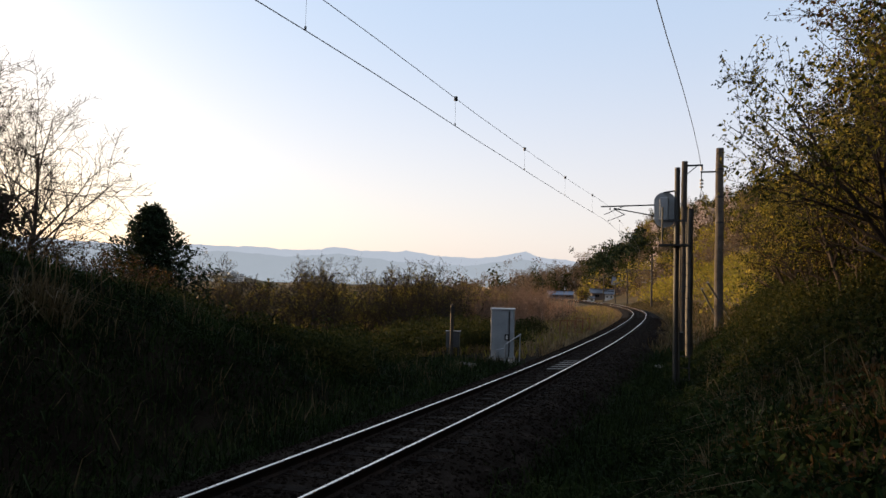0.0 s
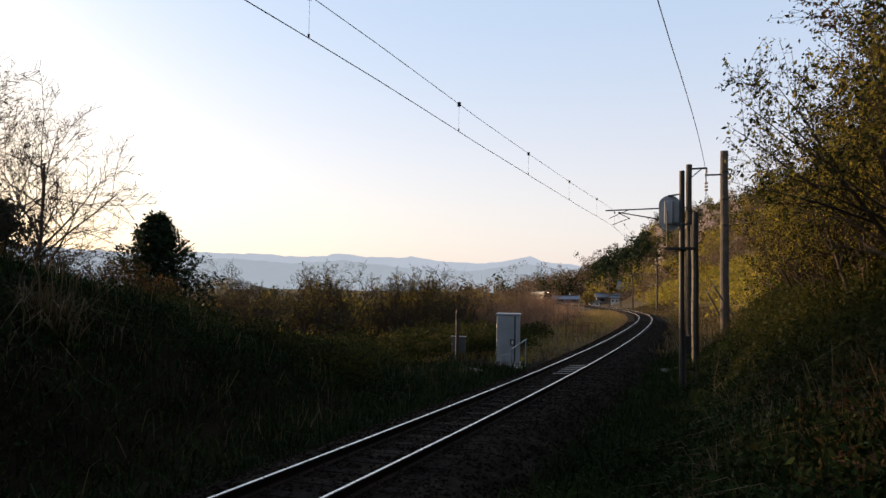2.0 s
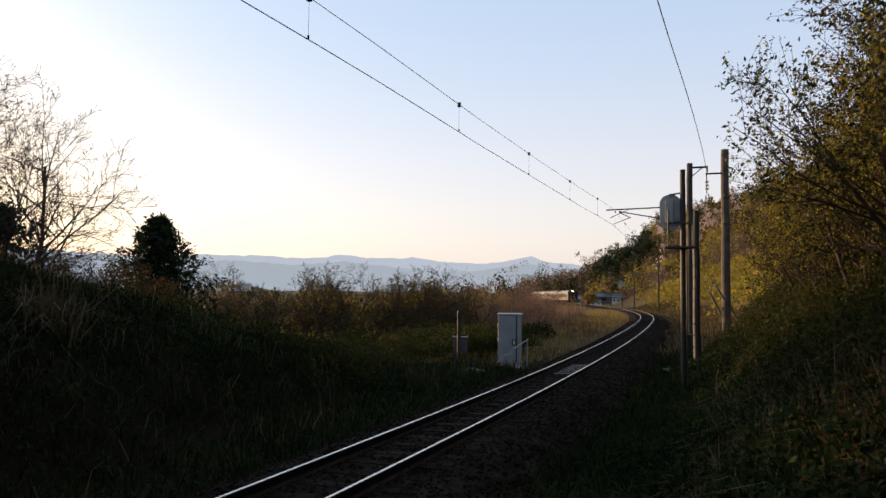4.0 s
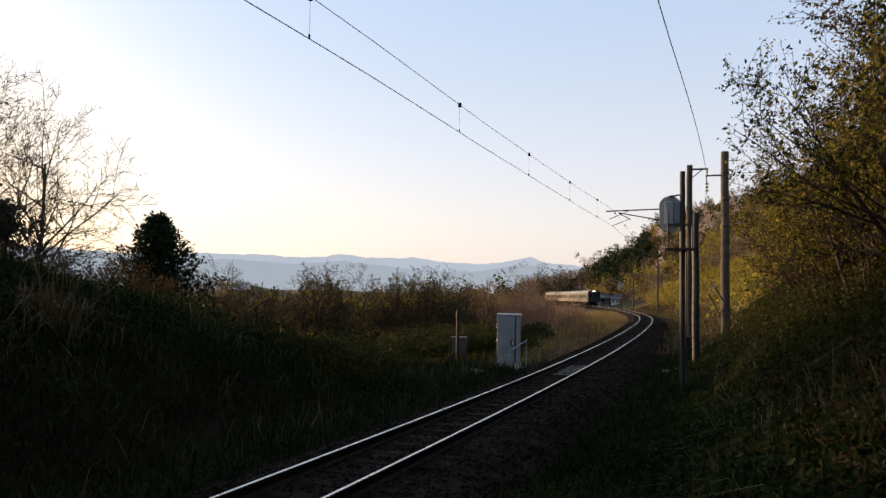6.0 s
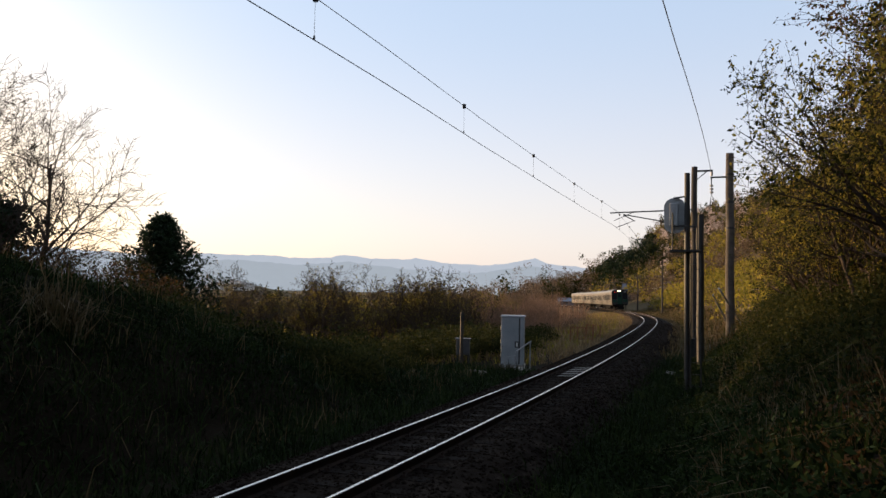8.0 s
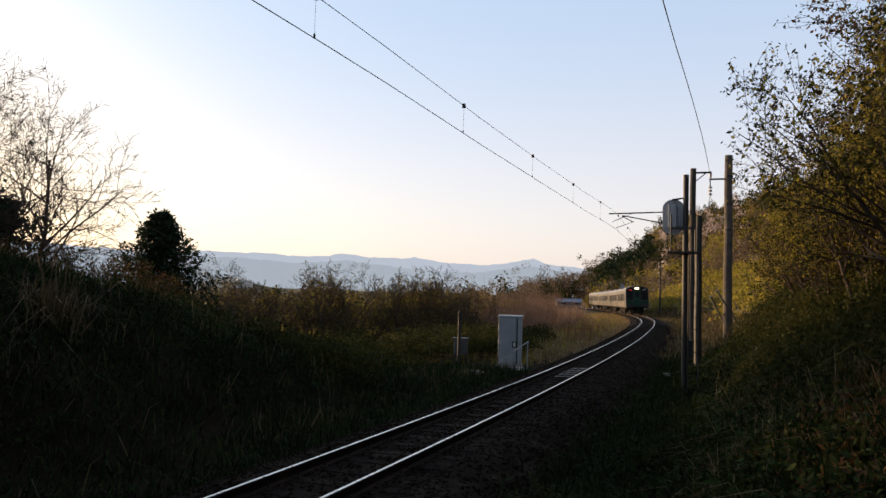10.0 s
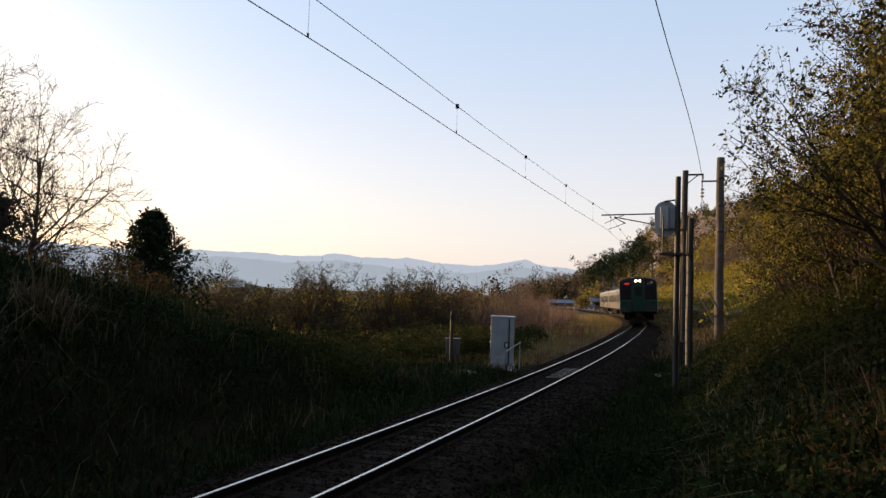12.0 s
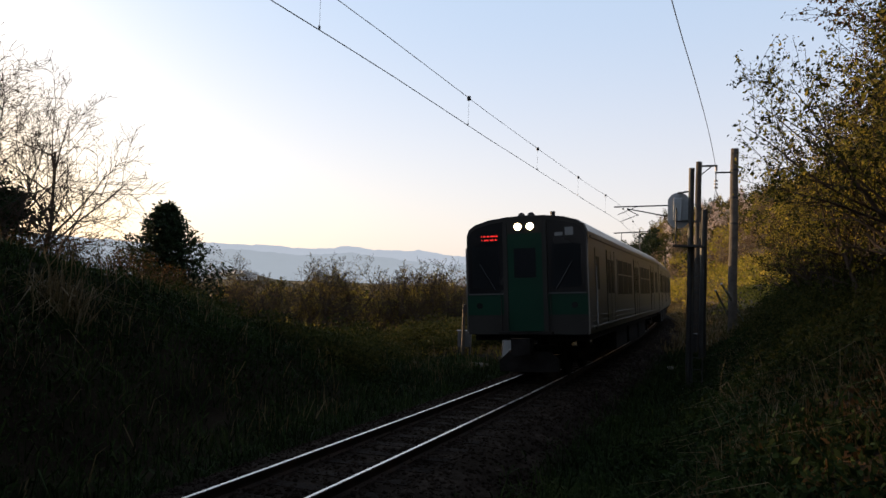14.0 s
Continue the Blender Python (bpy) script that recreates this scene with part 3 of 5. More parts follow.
        b.cyl((-0.85, 6.7, 5.12), (0.85, 6.7, 5.12), 0.025, 6).cyl((-0.85, 6.9, 5.12), (0.85, 6.9, 5.12), 0.025, 6)
        b.box((0, 7.4, 3.85), (1.2, 1.9, 0.12))
        part("pantograph", b, M_DARKSTEEL, car)
    # under the floor
    part("floor_frame", slab(-1.3, 1.3, 0.76, 0.98, -end + 0.1, end - 0.35), M_UNDER, car)
    for y, l in ((-3.4, 2.4), (-0.4, 2.6), (2.8, 2.6)):
        for sx in (-1, 1):
            part("equipment_box", slab(sx * 0.55, sx * 1.28, 0.36, 1.06, y - l / 2, y + l / 2), M_UNDER, car, bevel=0.03)
    wm = wheel().mesh("wheel")
    wm.materials.append(M_UNDER)
    for y in (-6.9, 6.9):
        b = Build()
        for sx in (-1, 1):
            b.box((sx * 0.82, y, 0.52), (0.14, 2.7, 0.2)).box((sx * 0.82, y, 0.66), (0.2, 0.7, 0.25))
        b.box((0, y, 0.55), (1.6, 0.35, 0.22))
        bogie = part("bogie", b, M_UNDER, car)
        for dy in (-1.05, 1.05):
            for sx in (-1, 1):
                w = new("wheel", wm)
                w.parent = bogie
                w.matrix_basis = pose(sx * 0.566, y + dy, 0.43, 0, 0, 0 if sx > 0 else 180)
            part("axle", Build().cyl((-0.6, y + dy, 0.43), (0.6, y + dy, 0.43), 0.07, 10), M_UNDER, bogie)
    if cab:
        build_cab(car, end)
    else:
        part("end_door", slab(-0.45, 0.45, 1.1, 3.0, end, end + 0.03), M_UNDER, car)
    part("gangway", slab(-0.6, 0.6, 1.0, 3.05, -end - 0.27, -end), M_UNDER, car)
    for o in car.children:
        if o.name.split(".")[0] not in ("bogie", "equipment_box", "snow_plough", "coupler"):
            o.matrix_basis = Matrix.Translation((0, 0, HIGHER)) @ Matrix.Diagonal((WIDER, 1, 1, 1))
    return car


def build_cab(car, end):
    y = end - 0.12
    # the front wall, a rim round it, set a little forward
    part("front_wall", Build().prism([(x * 0.985, 0.92 + (z - 0.92) * 0.995) for x, z in SECTION], y, y + 0.10), M_SHADED_FRONT, car, "grey front of the cab, painted dark for its shade")
    f = y + 0.10
    for sx in (-1, 1):
        outer = [(sx * x, z) for x, z in ((0.50, 1.90), (1.32, 1.90), (1.34, 2.7), (1.335, 3.2), (1.27, 3.38), (1.13, 3.47), (0.8, 3.56), (0.50, 3.60))]
        p = part("front_window", Build().prism(outer[::sx], f, f + 0.012), M_BLACK, car, "black glazed half of the cab front")
        part("windscreen", slab(sx * 0.60, sx * 1.24, 2.02, 3.02, f + 0.008, f + 0.018), M_WINDOW, p)
        part("wiper", Build().cyl((sx * 0.7, f + 0.03, 1.98), (sx * 1.05, f + 0.035, 2.6), 0.012, 5), M_BLACK, p)
        part("window_sill", slab(sx * 0.50, sx * 1.33, 1.865, 1.89, f, f + 0.03), M_SILL, car)
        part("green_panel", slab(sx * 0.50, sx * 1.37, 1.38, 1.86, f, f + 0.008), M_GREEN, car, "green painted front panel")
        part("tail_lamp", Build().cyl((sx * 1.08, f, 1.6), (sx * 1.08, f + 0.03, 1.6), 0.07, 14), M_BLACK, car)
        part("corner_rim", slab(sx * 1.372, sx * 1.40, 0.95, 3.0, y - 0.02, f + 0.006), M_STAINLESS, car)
        part("step_rail", Build().cyl((sx * 0.56, f + 0.04, 1.05), (sx * 0.56, f + 0.04, 1.85), 0.011, 6), M_SHADED_FRONT, car)
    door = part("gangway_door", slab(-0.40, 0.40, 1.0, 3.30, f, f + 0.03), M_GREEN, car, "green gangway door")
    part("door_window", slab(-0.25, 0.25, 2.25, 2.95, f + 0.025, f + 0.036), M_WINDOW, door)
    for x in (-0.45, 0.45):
        part("door_frame", slab(x - 0.05, x + 0.05, 0.98, 3.54, f, f + 0.05), M_SHADED_FRONT, car)
    part("lamp_panel", slab(-0.40, 0.40, 3.30, 3.60, f, f + 0.03), M_SHADED_FRONT, car)
    for x in (-0.14, 0.14):
        lamp = part("headlamp", Build().cyl((x, f + 0.02, 3.46), (x, f + 0.05, 3.46), 0.098, 20), M_SILL, car)
        part("lens", Build().cyl((x, f + 0.045, 3.46), (x, f + 0.06, 3.46), 0.082, 20), M_LAMP, lamp, "lit warm white headlamp")
    # destination display: two rows of red bars
    disp = part("destination_display", slab(0.56, 1.12, 3.10, 3.33, f + 0.01, f + 0.02), M_BLACK, car, "red lit destination display")
    for z, bars in ((3.265, ((0.62, 0.17), (0.82, 0.06), (0.91, 0.05), (0.99, 0.02))), (3.175, ((0.64, 0.05), (0.72, 0.09), (0.84, 0.10), (0.99, 0.015)))):
        for k, w in bars:
            part("lit_bar", slab(k, k + w, z - 0.016, z + 0.016, f + 0.018, f + 0.026), M_LED, disp)
    # the operator's mark as two plain pale shapes
    for shape in ([(-1.09, 3.21), (-0.91, 3.21), (-0.91, 3.40), (-1.09, 3.40)], [(-0.86, 3.21), (-0.68, 3.21), (-0.68, 3.29), (-0.86, 3.29)]):
        part("mark", Build().prism(shape[::-1], f + 0.010, f + 0.018), M_MARK, car, "pale grey painted mark")
    # coupler, snow plough, horns
    c = part("coupler", slab(-0.16, 0.16, 0.72, 1.02, f, f + 0.5), M_UNDER, car, bevel=0.02)
    part("coupler_head", slab(-0.22, 0.22, 0.70, 1.06, f + 0.42, f + 0.62), M_UNDER, c)
    part("snow_plough", Build().prism([(-0.7, 0.24), (0.7, 0.24), (0.72, 0.5), (0.5, 0.7), (-0.5, 0.7), (-0.72, 0.5)], f - 0.25, f - 0.1), M_UNDER, car)
    part("step", slab(-0.6, 0.6, 0.93, 0.99, f, f + 0.18), M_UNDER, car)
    for x in (-0.1, 0.12):
        part("horn", Build().cyl((x, f - 0.5, 3.72), (x, f - 0.25, 3.74), 0.05, 10, 0.09), M_DARKSTEEL, car)
    part("antenna", Build().cyl((-0.55, f - 0.5, 3.60), (-0.55, f - 0.5, 3.84), 0.05, 8, 0.06), M_DARKSTEEL, car)


NOSE = [(-2.0, 336.0), (0.0, 295.8), (5.5, 185.4), (7.5, 145.2), (10.5, 88.6), (12.0, 59.2), (13.0, 38.9), (14.0, 15.9), (15.0, -7.5)]


def train_nose(t):
    """Where along the line the front of the train is, eased from one known time to the next."""
    i = max(k for k in range(1, len(NOSE) - 2) if NOSE[k][0] <= t)
    (ta, a), (t0, p0), (t1, p1), (tb, b) = NOSE[i - 1:i + 3]
    h = t1 - t0
    m0, m1 = (p1 - a) / (t1 - ta) * h, (b - p0) / (tb - t0) * h
    u = (t - t0) / h
    return (2 * u ** 3 - 3 * u ** 2 + 1) * p0 + (u ** 3 - 2 * u ** 2 + u) * m0 + (3 * u ** 2 - 2 * u ** 3) * p1 + (u ** 3 - u ** 2) * m1


CARS = []
for number in range(4):
    CARS.append(build_car("stainless steel electric train car with green stripes" + (", headlamps lit" if number == 0 else ""), number == 0, number in (1, 3)))


def car_pose(number, t):
    c = train_nose(t) + CAR * (number + 0.5) - 0.15
    p, _ = track(c - 6.9)
    q, _ = track(c + 6.9)
    way = p - q
    tilt = CANT * min(1.0, max(0.0, (c + 10) / 30))
    right = Vector((way.y, -way.x, 0)).normalized()
    yv = way.normalized()
    # the train runs towards smaller s, so its right is the track's left
    right = (right - Vector((0, 0, tilt))).normalized()
    up = right.cross(yv).normalized()
    right = yv.cross(up)
    m = Matrix((right, yv, up)).transposed().to_4x4()
    return Matrix.Translation((p + q) / 2) @ m


def motions():
    for number, car in enumerate(CARS):
        walk(car, [(k * 0.25, car_pose(number, k * 0.25)) for k in range(57)])


# ---------------------------------------------------------------- posts, signal and boxes beside the line
def build_posts():
    # signal post, seen from behind
    p, th = track(20.0, 3.35)
    g = float(height(p.x, p.y)[0])
    t = thing("railway_signal", "dark steel signal post with oval grey signal head", "signal", at=pose(p.x, p.y, g, 0, 0, -math.degrees(th)))
    top = 5.6 - g
    part("mast", Build().tube([(0, 0, -0.3), (0, 0, top)], 0.075, 14), M_DARKSTEEL, t)
    part("base", Build().box((0, 0, -0.08), (0.36, 0.36, 0.3), 0, 0.8), M_CONCRETE, t)
    zc = 4.47 - g
    oval = [(0.285 * math.cos(a) - 0.33, 0.26 * math.sin(a) + (zc + 0.22 if math.sin(a) > 0 else zc - 0.24)) for a in [2 * math.pi * k / 28 for k in range(28)]]
    h = part("signal_plate", Build().prism(oval[::-1], 0.10, 0.13), M_GALV, t, "oval grey back plate of the signal")
    part("lamp_case", Build().box((-0.34, 0.0, zc), (0.22, 0.2, 0.62)), M_GALV, h, bevel=0.02)
    for z0, z1 in ((0.5, 0.46), (-0.3, -0.3)):
        part("bracket", Build().cyl((0, 0, zc + z0), (-0.36, 0.05, zc + z1), 0.025, 8), M_DARKSTEEL, t)
    b = Build()
    for x in (-0.36, 0.26):
        b.cyl((x, -0.28, zc - 0.98), (x, -0.28, zc + 0.02), 0.02, 6)
    b.box((-0.05, -0.1, zc - 1.0), (0.78, 0.5, 0.05))
    b.cyl((-0.36, -0.28, zc - 0.35), (0.26, -0.28, zc - 0.35), 0.018, 6)
    part("platform", b, M_DARKSTEEL, t, "small steel service platform")
    b = Build()
    for x in (0.10, 0.36):
        b.cyl((x, -0.12, 0), (x, -0.12, zc - 0.95), 0.02, 6)
    for k in range(11):
        b.cyl((0.10, -0.12, 0.3 + 0.31 * k), (0.36, -0.12, 0.3 + 0.31 * k), 0.012, 6)
    part("ladder", b, M_DARKSTEEL, t, "steel ladder")
    part("cable_box", Build().box((0.1, 0.12, 1.3), (0.22, 0.16, 0.5)), M_DARKSTEEL, t, bevel=0.01)

    # line post with the arm that carries the wires
    p, th = track(31.0, 3.2)
    g = float(height(p.x, p.y)[0])
    t = post("line_post", p.x, p.y, g, 7.68, 0.15, 0.12, M_POLEWOOD, "dark weathered pole carrying the overhead line arm", "pole", "line posts")
    t.matrix_basis = pose(p.x, p.y, g, 0, 0, -math.degrees(th))
    z = -g
    b = Build().cyl((0, 0, 5.88 + z), (-3.45, 0, 5.80 + z), 0.03, 8).cyl((0, 0, 5.15 + z), (-2.9, 0, 5.72 + z), 0.025, 8)
    b.cyl((-2.9, 0, 5.70 + z), (-2.4, -0.1, 5.42 + z), 0.02, 6).cyl((-2.4, -0.1, 5.45 + z), (-3.15, -0.1, 5.16 + z), 0.014, 6)
    b.cyl((-2.5, 0, 5.8 + z), (-3.3, 0, 5.45 + z), 0.014, 6)
    part("cantilever_arm", b, M_DARKSTEEL, t, "steel arm reaching over the track")
    b = Build()
    for x, zz in ((-0.35, 5.87), (-0.35, 5.2)):
        for k in range(5):
            b.cyl((x - 0.05 * k, 0, zz + z + 0.01 * k), (x - 0.05 * k - 0.02, 0, zz + z + 0.01 * k), 0.075, 10)
    part("insulator", b, M_PORCELAIN, t)
    b = Build().box((0.35, 0, 7.5 + z), (0.75, 0.07, 0.07)).cyl((0.05, 0, 7.1 + z), (0.5, 0, 7.48 + z), 0.02, 6)
    part("crossarm", b, M_DARKSTEEL, t)
    part("insulator", Build().cyl((0.68, 0, 7.46 + z), (0.68, 0, 7.28 + z), 0.05, 10), M_PORCELAIN, t)
    for k in range(4):
        part("pole_band", Build().cyl((0, 0, 1.2 + 1.4 * k), (0, 0, 1.28 + 1.4 * k), 0.165, 12), M_DARKSTEEL, t)

    # slanting stays behind it, in their guard tubes
    for v0, v1, z0 in ((3.3, 5.0, 3.6), (3.4, 5.5, 3.9)):
        q0, q1 = track(31.6, v0)[0], track(37.0, v1)[0]
        q1.z = float(height(q1.x, q1.y)[0]) - 0.1
        q0.z = z0
        st = thing("pole_stay", "slanting wire stay with a pale guard tube", "pole stay", "stays of the line post")
        part("stay_wire", Build().cyl(q0, q1, 0.010, 6), M_WIRE, st)
        part("guard_tube", Build().cyl(q1.lerp(q0, 0.08), q1.lerp(q0, 0.62), 0.045, 8), M_GALV, st, "pale guard tube")

    # shorter dark post next to it
    p, th = track(27.0, 3.5)
    g = float(height(p.x, p.y)[0])
    t = post("short_post", p.x, p.y, g, 5.2, 0.13, 0.12, M_DARKSTEEL, "dark steel post beside the line pole", "pole", "line posts")
    part("cap", Build().cyl((0, 0, 5.18 - g), (0, 0, 5.22 - g), 0.13, 14), M_DARKSTEEL, t)

    # tall concrete pole
    p, th = track(35.0, 4.7)
    g = float(height(p.x, p.y)[0])
    t = post("concrete_pole", p.x, p.y, g, 8.95, 0.21, 0.175, M_POLECONCRETE, "tall weathered concrete utility pole", "pole")
    t.matrix_basis = pose(p.x, p.y, g, 0, 0, -math.degrees(th))
    z = -g
    b = Build().box((-0.4, 0, 7.85 + z), (0.9, 0.07, 0.07)).cyl((-0.8, 0, 7.85 + z), (-0.8, 0, 7.5 + z), 0.02, 6)
    part("crossarm", b, M_DARKSTEEL, t)
    b = Build()
    for k in range(3):
        b.cyl((-0.8, 0, 7.5 + z - 0.16 * k), (-0.8, 0, 7.42 + z - 0.16 * k), 0.085, 12)
    part("insulator", b, M_PORCELAIN, t)
    for zz in (7.9, 6.6, 5.4):
        part("pole_band", Build().cyl((0, 0, zz + z), (0, 0, zz + 0.09 + z), 0.20, 14), M_DARKSTEEL, t)

    # feeder wire above the right-hand side, and short tails at the poles
    a, _ = track(-20, 3.55, 7.55)
    pts = []
    for k in range(25):
        s = -20 + 51 * k / 24
        q, _ = track(s, 3.45 + 0.4 * max(0, (s - 13) / 18))
        q.z = 7.32 + 0.35 * ((s - 6) / 26) ** 2 - 0.2
        pts.append(q)
    tagged(wire("feeder_wire", pts, 0.010, "thick dark feeder wire above the line"), category="wire")
    q0 = pts[-1]
    d = track(35.0, 3.9)[0]
    d.z = 7.05
    tagged(wire("feeder_tail", [q0, (q0 + d) / 2 - Vector((0, 0, 0.12)), d], 0.012, "dark wire between the pole arms"), category="wire")
    for n, (s, v, z) in enumerate(((31, 3.25, 4.6), (35, 4.55, 4.9), (33.5, 4.4, 4.8))):
        e, _ = track(s, v)
        e.z = z
        m = (d + e) / 2 + Vector((0.1, 0, -0.15))
        tagged(wire("stay_wire", [d, m, e], 0.008, "thin slack stay wire"), category="wire")
    # the wires go on round the bend
    for v, z, s0 in ((3.9, 7.0, 35), (5.5, 6.6, 119)):
        pts = []
        for k in range(40):
            s = s0 + (250 - s0) * k / 39
            q, _ = track(s, v)
            q.z += z - 0.5 * abs(math.sin((s - s0) / 42 * math.pi))
            pts.append(q)
        tagged(wire("feeder_wire", pts, 0.010, "thick dark feeder wire above the line"), category="wire")

    # posts of the line further on
    for s, v, top, r in ((119, 5.2, 8.4, 0.17), (150, 5.0, 7.0, 0.17), (182, 4.6, 6.7, 0.14), (170, 5.5, 4.7, 0.12), (278, 5.0, 7.3, 0.16)):
        p, th = track(s, v)
        g = float(height(p.x, p.y)[0])
        zt = track(s)[0].z
        t = post("line_post", p.x, p.y, g, zt + top, r, r * 0.8, M_POLEWOOD, "brown weathered line pole beside the bend", "pole", "line posts")
        t.matrix_basis = pose(p.x, p.y, g, 0, 0, -math.degrees(th))
        z = zt - g
        b = Build().cyl((0, 0, 5.85 + z), (-v + 0.1, 0, 5.75 + z), 0.03, 6).cyl((0, 0, 5.2 + z), (-v + 0.9, 0, 5.7 + z), 0.025, 6)
        if top > 6:
            part("cantilever_arm", b, M_DARKSTEEL, t)
        part("crossarm", Build().box((0, 0, top - 0.25 + z), (1.5, 0.08, 0.08)), M_DARKSTEEL, t)


def build_boxes():
    # tall equipment cabinet
    p, th = track(25.2, -2.97)
    g = float(height(p.x, p.y)[0])
    turn = -8.0
    t = thing("equipment_cabinet", "tall pale grey steel trackside equipment cabinet", "cabinet", at=pose(p.x, p.y, g, 0, 0, turn))
    h = 1.36 - g
    part("plinth", Build().box((0, 0, 0.02), (0.92, 0.82, 0.2)), M_CONCRETE, t)
    part("body", Build().box((0, 0, 0.12 + (h - 0.12) / 2), (0.84, 0.75, h - 0.12)), M_CABINET, t, bevel=0.012)
    part("roof", Build().box((0, 0, h + 0.02), (0.92, 0.84, 0.05), 0, 0.96), M_CABINET, t, bevel=0.008)
    d = part("door", Build().box((-0.10, -0.385, 0.12 + (h - 0.12) / 2), (0.60, 0.025, h - 0.24)), M_CABINET, t, bevel=0.006)
    part("door_gap", Build().box((0.255, -0.38, 0.12 + (h - 0.12) / 2), (0.05, 0.02, h - 0.2)), M_DARKSTEEL, t)
    part("side_panel", Build().box((0.345, -0.385, 0.12 + (h - 0.12) / 2), (0.13, 0.025, h - 0.24)), M_CABINET, t)
    lk = part("lock_plate", Build().box((0.17, -0.405, 0.86), (0.17, 0.02, 0.22)), M_DARKSTEEL, d)
    part("notice", Build().box((0.17, -0.418, 0.86), (0.07, 0.008, 0.14)), M_WHITE, lk)
    for z in (0.4, 0.9, 1.4):
        part("hinge", Build().cyl((-0.41, -0.40, z), (-0.41, -0.40, z + 0.12), 0.014, 6), M_GALV, d)

    # handrail beside it
    p, th = track(23.7, -2.42)
    g = float(height(p.x, p.y)[0])
    t = thing("handrail", "bent steel handrail beside the cabinet", "handrail", at=pose(p.x, p.y, g, 0, 0, 0))
    part("rail_tube", Build().tube([(-0.36, 0.2, 0), (-0.36, 0.2, 0.42), (-0.30, 0.2, 0.48), (-0.02, 0.1, 0.55), (0.0, 0, 0.72), (0.62, 1.0, 1.0)], 0.022, 8), M_GALV, t)
    for x, y, z in ((-0.02, 0.1, 0.68), (0.6, 1.0, 0.98)):
        part("post", Build().cyl((x, y, -0.1), (x, y, z), 0.022, 8), M_GALV, t)

    # low box on posts with its thin pole
    p, th = track(24.7, -4.74)
    g = float(height(p.x, p.y)[0])
    t = thing("junction_box", "grey steel junction box on short legs", "junction box", at=pose(p.x, p.y, g, 0, 0, -4))
    top = 0.52 - g
    part("body", Build().box((0, 0, top - 0.33), (0.50, 0.36, 0.56)), M_DULLBOX, t, bevel=0.012)
    part("lid", Build().box((0, 0, top - 0.03), (0.58, 0.44, 0.04)), M_DULLBOX, t, bevel=0.006)
    part("door", Build().box((0.0, -0.19, top - 0.33), (0.4, 0.02, 0.46)), M_DULLBOX, t)
    for x in (-0.2, 0.2):
        part("leg", Build().box((x, 0, (top - 0.6) / 2), (0.05, 0.3, top - 0.6 + 0.2)), M_DARKSTEEL, t)
    p, th = track(24.0, -4.55)
    g = float(height(p.x, p.y)[0])
    t = thing("marker_post", "dark square wooden post", "post", at=pose(p.x, p.y, g, 0, 0, 10))
    part("post", Build().box((0, 0, (1.5 - g) / 2 - 0.1), (0.11, 0.11, 1.5 - g + 0.2)), M_POLEWOOD, t, bevel=0.01)
    part("plate", Build().box((0, -0.06, 1.3 - g), (0.14, 0.02, 0.25)), M_DARKSTEEL, t)

    # concrete trough lids
    for s, v, l in ((22.5, -3.4, 0.6), (24.2, -2.35, 0.45), (23.7, -2.2, 0.3), (25.5, 2.55, 0.7)):
        p, th = track(s, v)
        g = float(height(p.x, p.y)[0])
        o = part("trough_lid", Build().box((0, 0, 0.03), (0.32, l, 0.1)), M_CONCRETE, None, bevel=0.012)
        o.matrix_basis = pose(p.x, p.y, g + 0.03, 2, 1, -math.degrees(th) + 70 * (s < 23))
        tagged(o, "pale concrete cable trough lid lying by the track", "concrete slab", "trough lids")

    # rusty fence inside the bend
    for s, v, n, turn in ((40.5, -2.95, 4, -4.0), (44.5, -2.8, 3, -10.0)):
        p, th = track(s, v)
        g = float(height(p.x, p.y)[0])
        t = thing("rusty_fence", "low rusty steel fence panel standing in dry grass", "fence", "rusty fences", at=pose(p.x, p.y, g, 0, 0, turn))
        w = 0.42 * (n - 1)
        for k in range(n):
            part("post", Build().box((-w / 2 + 0.42 * k, 0, 0.38), (0.05, 0.05, 0.96)), M_FENCE, t)
        for z in (0.18, 0.82):
            part("bar", Build().box((0, 0, z), (w + 0.04, 0.035, 0.045)), M_FENCE, t)
        for k in range(int(w / 0.1)):
            part("picket", Build().cyl((-w / 2 + 0.05 + 0.1 * k, 0, 0.18), (-w / 2 + 0.05 + 0.1 * k, 0, 0.82), 0.009, 5), M_FENCE, t)


build_posts()
build_boxes()


